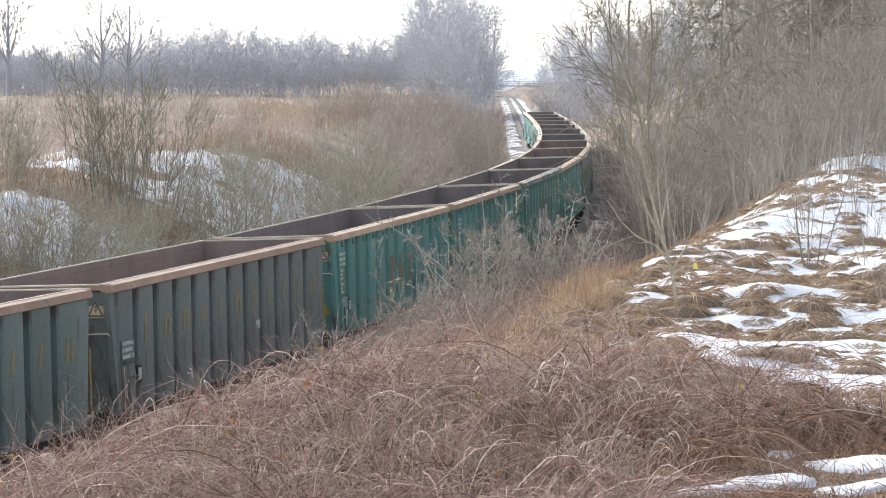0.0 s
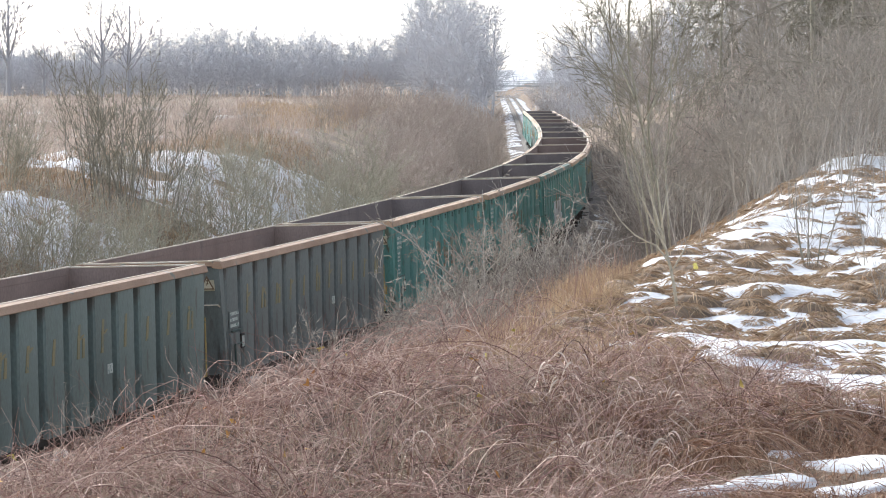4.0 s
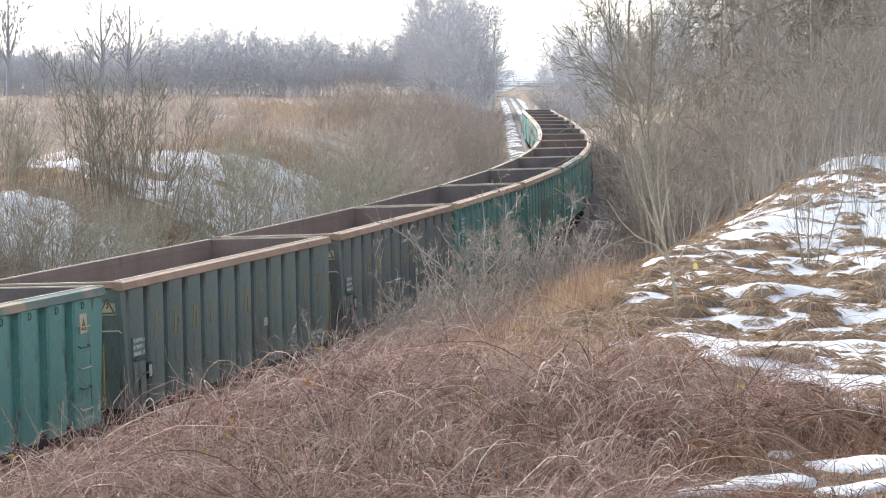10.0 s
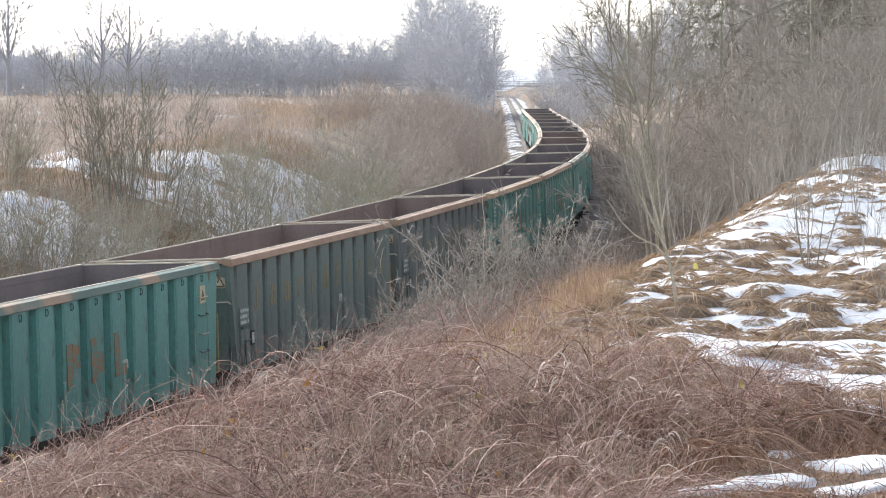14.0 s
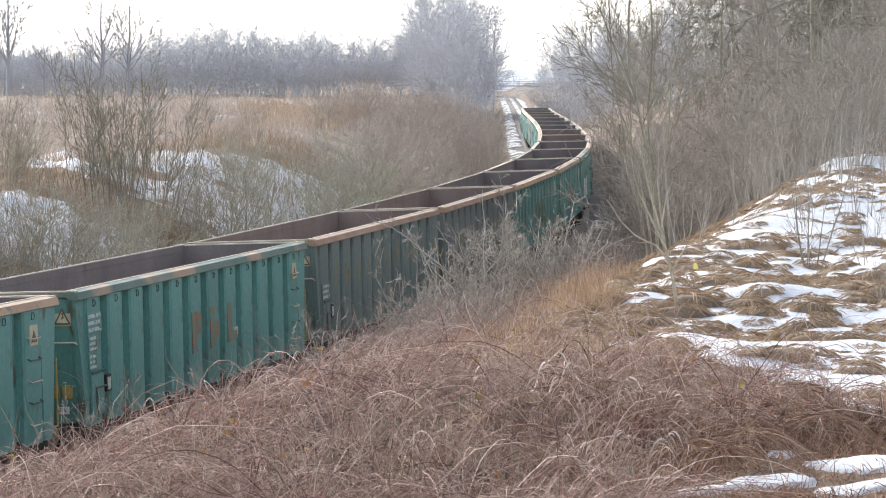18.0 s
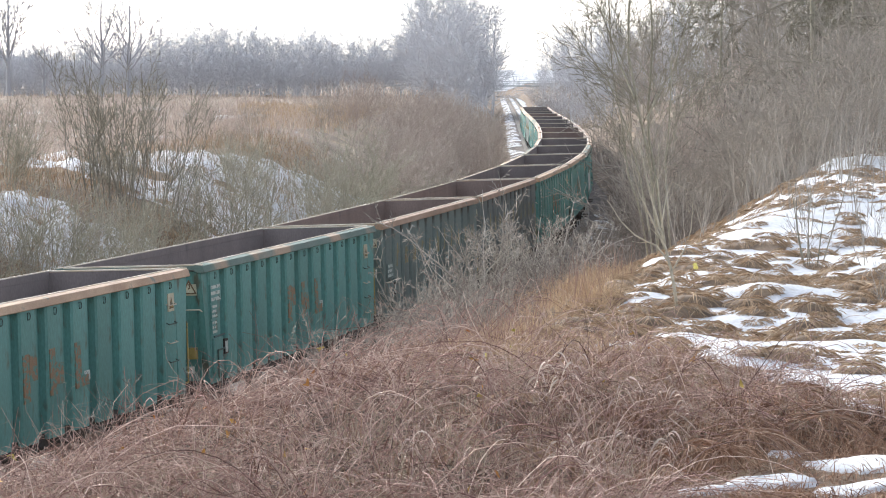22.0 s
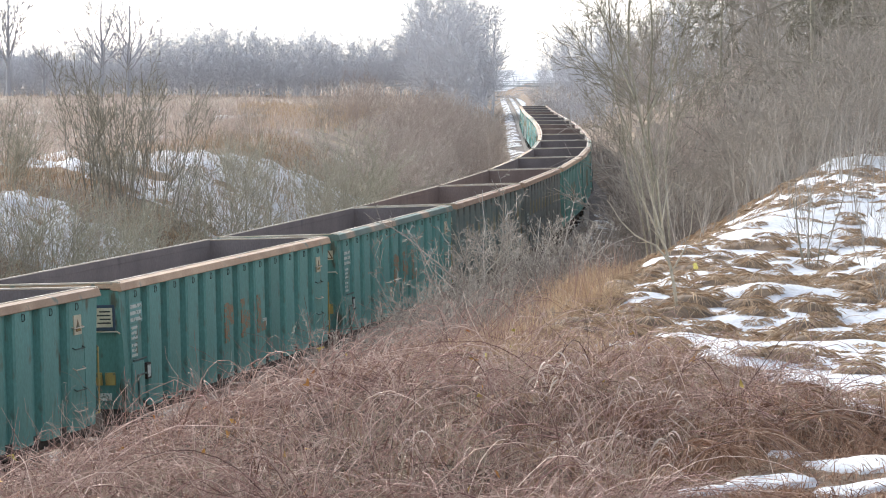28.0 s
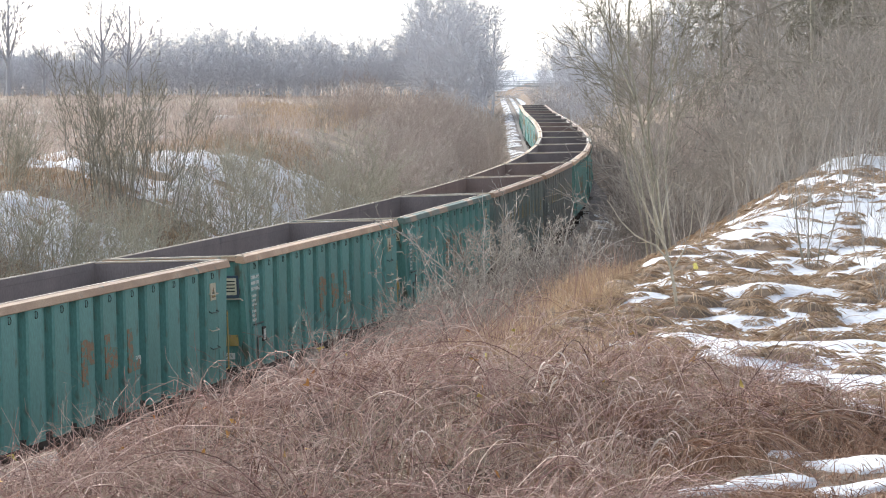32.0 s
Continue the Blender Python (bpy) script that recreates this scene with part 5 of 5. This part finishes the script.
# plain rim of distant woodland that closes the horizon, haze painted into its grey
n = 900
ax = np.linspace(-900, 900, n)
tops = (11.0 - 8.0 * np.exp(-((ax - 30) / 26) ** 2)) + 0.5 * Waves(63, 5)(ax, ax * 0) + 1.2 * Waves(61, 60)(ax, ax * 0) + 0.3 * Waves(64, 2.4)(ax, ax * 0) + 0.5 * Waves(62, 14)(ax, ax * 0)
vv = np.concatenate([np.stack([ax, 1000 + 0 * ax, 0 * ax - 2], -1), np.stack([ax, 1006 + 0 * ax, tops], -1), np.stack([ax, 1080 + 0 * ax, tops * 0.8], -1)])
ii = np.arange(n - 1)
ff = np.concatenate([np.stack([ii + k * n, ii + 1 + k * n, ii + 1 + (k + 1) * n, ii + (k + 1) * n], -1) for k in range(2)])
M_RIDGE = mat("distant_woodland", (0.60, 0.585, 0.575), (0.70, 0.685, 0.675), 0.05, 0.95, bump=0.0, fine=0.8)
tagged(put("backdrop", vv, ff, M_RIDGE), "low haze-grey line of woodland on the horizon", "woodland", kind="structure")
spots = []
for i in range(70):
    y = r.uniform(300, 470)
    a = r.uniform(-0.012, 0.022)
    if a * y - float(np.interp(y, _y, _x)) < -5.0:
        spots.append((a * y, y, r.uniform(1.05, 1.35)))
for i in range(80):
    y = r.uniform(170, 560)
    spots.append((at_bank(y, r.uniform(6, 40)), y, r.uniform(0.85, 1.2)))
for i in range(26):
    y = r.uniform(560, 680)
    spots.append((at_bank(y, r.choice((-1, 1)) * r.uniform(7, 30)), y, r.uniform(0.7, 1.1)))
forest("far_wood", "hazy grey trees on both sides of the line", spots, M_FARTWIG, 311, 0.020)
spots = [(at_bank(y, r.uniform(12, 16) + r.random() ** 1.5 * 26), y, r.uniform(0.8, 1.2)) for y in [92 + 1.2 * i for i in range(80)]]
low = [(at_bank(y, 3.6 + 9 * r.random() ** 1.6), y, r.uniform(0.22, 0.42)) for y in [112 + 2.5 * i * (1 + i / 100) for i in range(105)]]
low += [(at_bank(y, k * r.uniform(5, 16)), y, r.uniform(0.3, 0.45)) for y in (600, 625, 650, 668, 680) for k in (-1, 1, 1, -1)]
low += [(at_bank(y, r.choice((-1, 1, 1)) * r.uniform(4.5, 34)), y, r.uniform(0.28, 0.42)) for y in [400 + 6 * i for i in range(46)]]
# Nearer clumps take the shade-dark tone, farther ones the plain brown.
forest("bank_undergrowth", "tangled undergrowth on the cutting side, coloured dark for shade", [v for v in low if v[1] < 230], M_SHADETWIG, 317, 0.016, True)
forest("bank_undergrowth", "tangled grey-brown undergrowth along the line", [v for v in low if v[1] >= 230], M_TWIG, 317, 0.016, True)
low = [(at_bank(y, r.uniform(6, 24)), y, r.uniform(0.20, 0.34)) for y in [88 + 1.5 * i for i in range(78)]]
forest("bank_undergrowth", "dense grey-brown undergrowth beneath the trees of the bank", low, M_TWIG, 319, 0.012, True)
low = [(at_bank(y, -r.uniform(4.2, 10)), y, r.uniform(0.18, 0.32)) for y in [200 + 5 * i for i in range(46)]]
forest("bank_undergrowth", "tangled grey-brown undergrowth on the far cutting side", low, M_TWIG, 318, 0.014, True)
r2 = random.Random(77)
low = [(at_bank(y, r2.uniform(4.5, 22)), y, r2.uniform(0.28, 0.5)) for y in [260 + 8 * i for i in range(44)]]
low += [(at_bank(y, r2.uniform(3.5, 26)), y, r2.uniform(0.22, 0.40)) for y in [470 + 5 * i for i in range(42)]]
low += [(at_bank(y, r2.uniform(2.9, 8.0)), y, r2.uniform(0.2, 0.36)) for y in [300 + 5 * i for i in range(40)]]
low += [(y * r2.uniform(0.0275, 0.038), y, r2.uniform(0.16, 0.30)) for y in [705 + 5 * i for i in range(36)]]
forest("far_undergrowth", "hazy grey undergrowth along the far line", low, M_FARTWIG, 327, 0.03, True)
low = [(at_bank(y, -r2.uniform(3.3, 7.0)), y, r2.uniform(0.10, 0.19)) for y in [116 + 2.6 * i * (1 + i / 160) for i in range(62)]]
forest("bank_undergrowth", "low brown undergrowth close beside the far track", low, M_REDTWIG, 321, 0.012, True)
low = [(at_bank(y, -r2.uniform(3.0, 4.4)), y, r2.uniform(0.06, 0.11)) for y in [118 + 4.5 * i for i in range(50)]]
forest("bank_undergrowth", "short brown scrub beside the far track bed", low, M_TWIG, 324, 0.012, True)
low = [(at_bank(y, r2.uniform(2.7, 3.6)), y, r2.uniform(0.06, 0.10)) for y in [104 + 1.2 * i for i in range(50)]]
low += [(at_bank(y, r2.uniform(3.4, 8.0)), y, r2.uniform(0.07, 0.15)) for y in [60 + 1.5 * i for i in range(58)]]
low += [(at_bank(y, r2.uniform(3.2, 6.5)), y, r2.uniform(0.10, 0.20)) for y in [72 + 1.0 * i for i in range(66)]]
# Shade at the cutting's foot is put into these twigs as a dark tone.
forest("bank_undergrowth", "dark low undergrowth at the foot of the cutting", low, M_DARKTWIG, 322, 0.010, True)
spots += [(at_bank(y, r.uniform(8, 13)), y, r.uniform(0.7, 1.0)) for y in [150 + 6 * i for i in range(30)]]
forest("bare_wood", "dense leafless brown wood on the bank", spots, M_TWIG, 315, 0.010)
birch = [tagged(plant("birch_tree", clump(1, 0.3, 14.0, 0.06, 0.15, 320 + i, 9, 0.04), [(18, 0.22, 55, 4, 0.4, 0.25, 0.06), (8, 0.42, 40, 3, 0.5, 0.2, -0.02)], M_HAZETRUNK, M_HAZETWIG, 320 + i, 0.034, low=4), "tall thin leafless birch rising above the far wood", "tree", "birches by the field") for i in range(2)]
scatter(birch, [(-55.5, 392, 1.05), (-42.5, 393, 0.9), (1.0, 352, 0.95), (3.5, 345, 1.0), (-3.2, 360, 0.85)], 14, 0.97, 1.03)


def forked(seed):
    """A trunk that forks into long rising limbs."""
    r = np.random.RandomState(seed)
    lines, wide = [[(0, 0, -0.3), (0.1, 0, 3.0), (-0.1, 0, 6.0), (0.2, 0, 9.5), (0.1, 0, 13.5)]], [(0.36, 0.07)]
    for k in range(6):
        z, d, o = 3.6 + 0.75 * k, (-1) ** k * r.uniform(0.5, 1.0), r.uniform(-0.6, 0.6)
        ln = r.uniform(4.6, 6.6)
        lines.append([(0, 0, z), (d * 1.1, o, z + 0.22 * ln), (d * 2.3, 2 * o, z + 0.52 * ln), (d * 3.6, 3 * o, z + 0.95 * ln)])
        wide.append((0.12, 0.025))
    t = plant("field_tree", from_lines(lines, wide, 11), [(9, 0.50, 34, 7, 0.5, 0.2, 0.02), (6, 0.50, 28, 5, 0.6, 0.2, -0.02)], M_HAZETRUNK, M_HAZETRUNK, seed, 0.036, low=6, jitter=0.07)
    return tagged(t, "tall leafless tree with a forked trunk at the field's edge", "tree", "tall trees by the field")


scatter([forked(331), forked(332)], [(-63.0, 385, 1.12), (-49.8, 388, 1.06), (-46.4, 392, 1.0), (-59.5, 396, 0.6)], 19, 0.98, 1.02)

# Plain glowing sheet added behind the bridge to stand in for bright haze.
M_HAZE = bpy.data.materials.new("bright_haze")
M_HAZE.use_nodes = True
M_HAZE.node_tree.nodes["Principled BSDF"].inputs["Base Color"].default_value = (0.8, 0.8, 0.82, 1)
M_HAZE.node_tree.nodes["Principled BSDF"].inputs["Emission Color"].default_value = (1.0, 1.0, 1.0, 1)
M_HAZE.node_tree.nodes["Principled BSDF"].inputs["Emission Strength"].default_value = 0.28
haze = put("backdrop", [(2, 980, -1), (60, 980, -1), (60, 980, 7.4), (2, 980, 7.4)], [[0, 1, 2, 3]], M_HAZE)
tagged(haze, "glowing sheet in place of bright haze at the far end of the line", "haze", kind="structure")
bridge = new("road_bridge")
bridge.location = (15.5, 690, 0)
part("deck", box((-30, -4, 3.0), (30, 4, 3.45), 0.05), M_CONC, bridge)
for s in (-1, 1):
    part("rail", box((-30, s * 3.9 - 0.05, 4.35), (30, s * 3.9 + 0.05, 4.47)), M_CONC, bridge)
    part("rail", box((-30, s * 3.9 - 0.05, 3.85), (30, s * 3.9 + 0.05, 3.97)), M_CONC, bridge)
    post = part("rail_post", box((-0.07, s * 3.9 - 0.07, 3.4), (0.07, s * 3.9 + 0.07, 4.4)), M_CONC, bridge)
    post.location.x = -29
    for k in range(1, 15):
        share(post, Matrix.Translation((-29 + k * 4.1, 0, 0)))
    part("abutment", box((s * 16 - 1, -4.5, -1.5), (s * 16 + 1, 4.5, 3.0)), M_CONC, bridge)
tagged(bridge, "pale concrete road bridge with white railings far off", "bridge")

# ---- litter and leaves ----
bm = bmesh.new()
for i in range(5):
    a = i * 0.06
    vs = [bm.verts.new(p) for p in ((-0.05 + a * 0.3, 0.02 * i, 0.30 - a), (0.02 + a * 0.3, 0.02 * i + 0.01, 0.32 - a), (0.05 + a * 0.3, 0.01 * i, 0.22 - a), (-0.02 + a * 0.3, 0.01 * i - 0.02, 0.20 - a))]
    bm.faces.new(vs)
r_ = bmesh.ops.solidify(bm, geom=list(bm.faces), thickness=0.004)
M_TAPE = mat("yellow_plastic", (0.58, 0.52, 0.16), (0.68, 0.63, 0.28), 12, 0.4, bump=0.1)
tape = part("plastic_strip", bm, M_TAPE, None)
tape.matrix_basis = on_ground(3.55, 37.2, 0.3, 0.9, 0.0)
tagged(tape, "torn yellow plastic strip caught in the grass", "litter")


def motions():
    """The train draws slowly away down the line."""
    for n, w in TRAIN.items():
        walk(w, [(t, wagon_pose(n, t)) for t in range(0, 33)])
        if -2 < n < 6:
            for b in w.children:
                for o in b.children:
                    if o.name.startswith("wheelset"):
                        x = o.location.x
                        walk(o, [(t / 3, Matrix.Translation((x, 0, 0.46)) @ Matrix.Rotation(run(t / 3) / 0.46, 4, "Y")) for t in range(0, 97)])


motions()
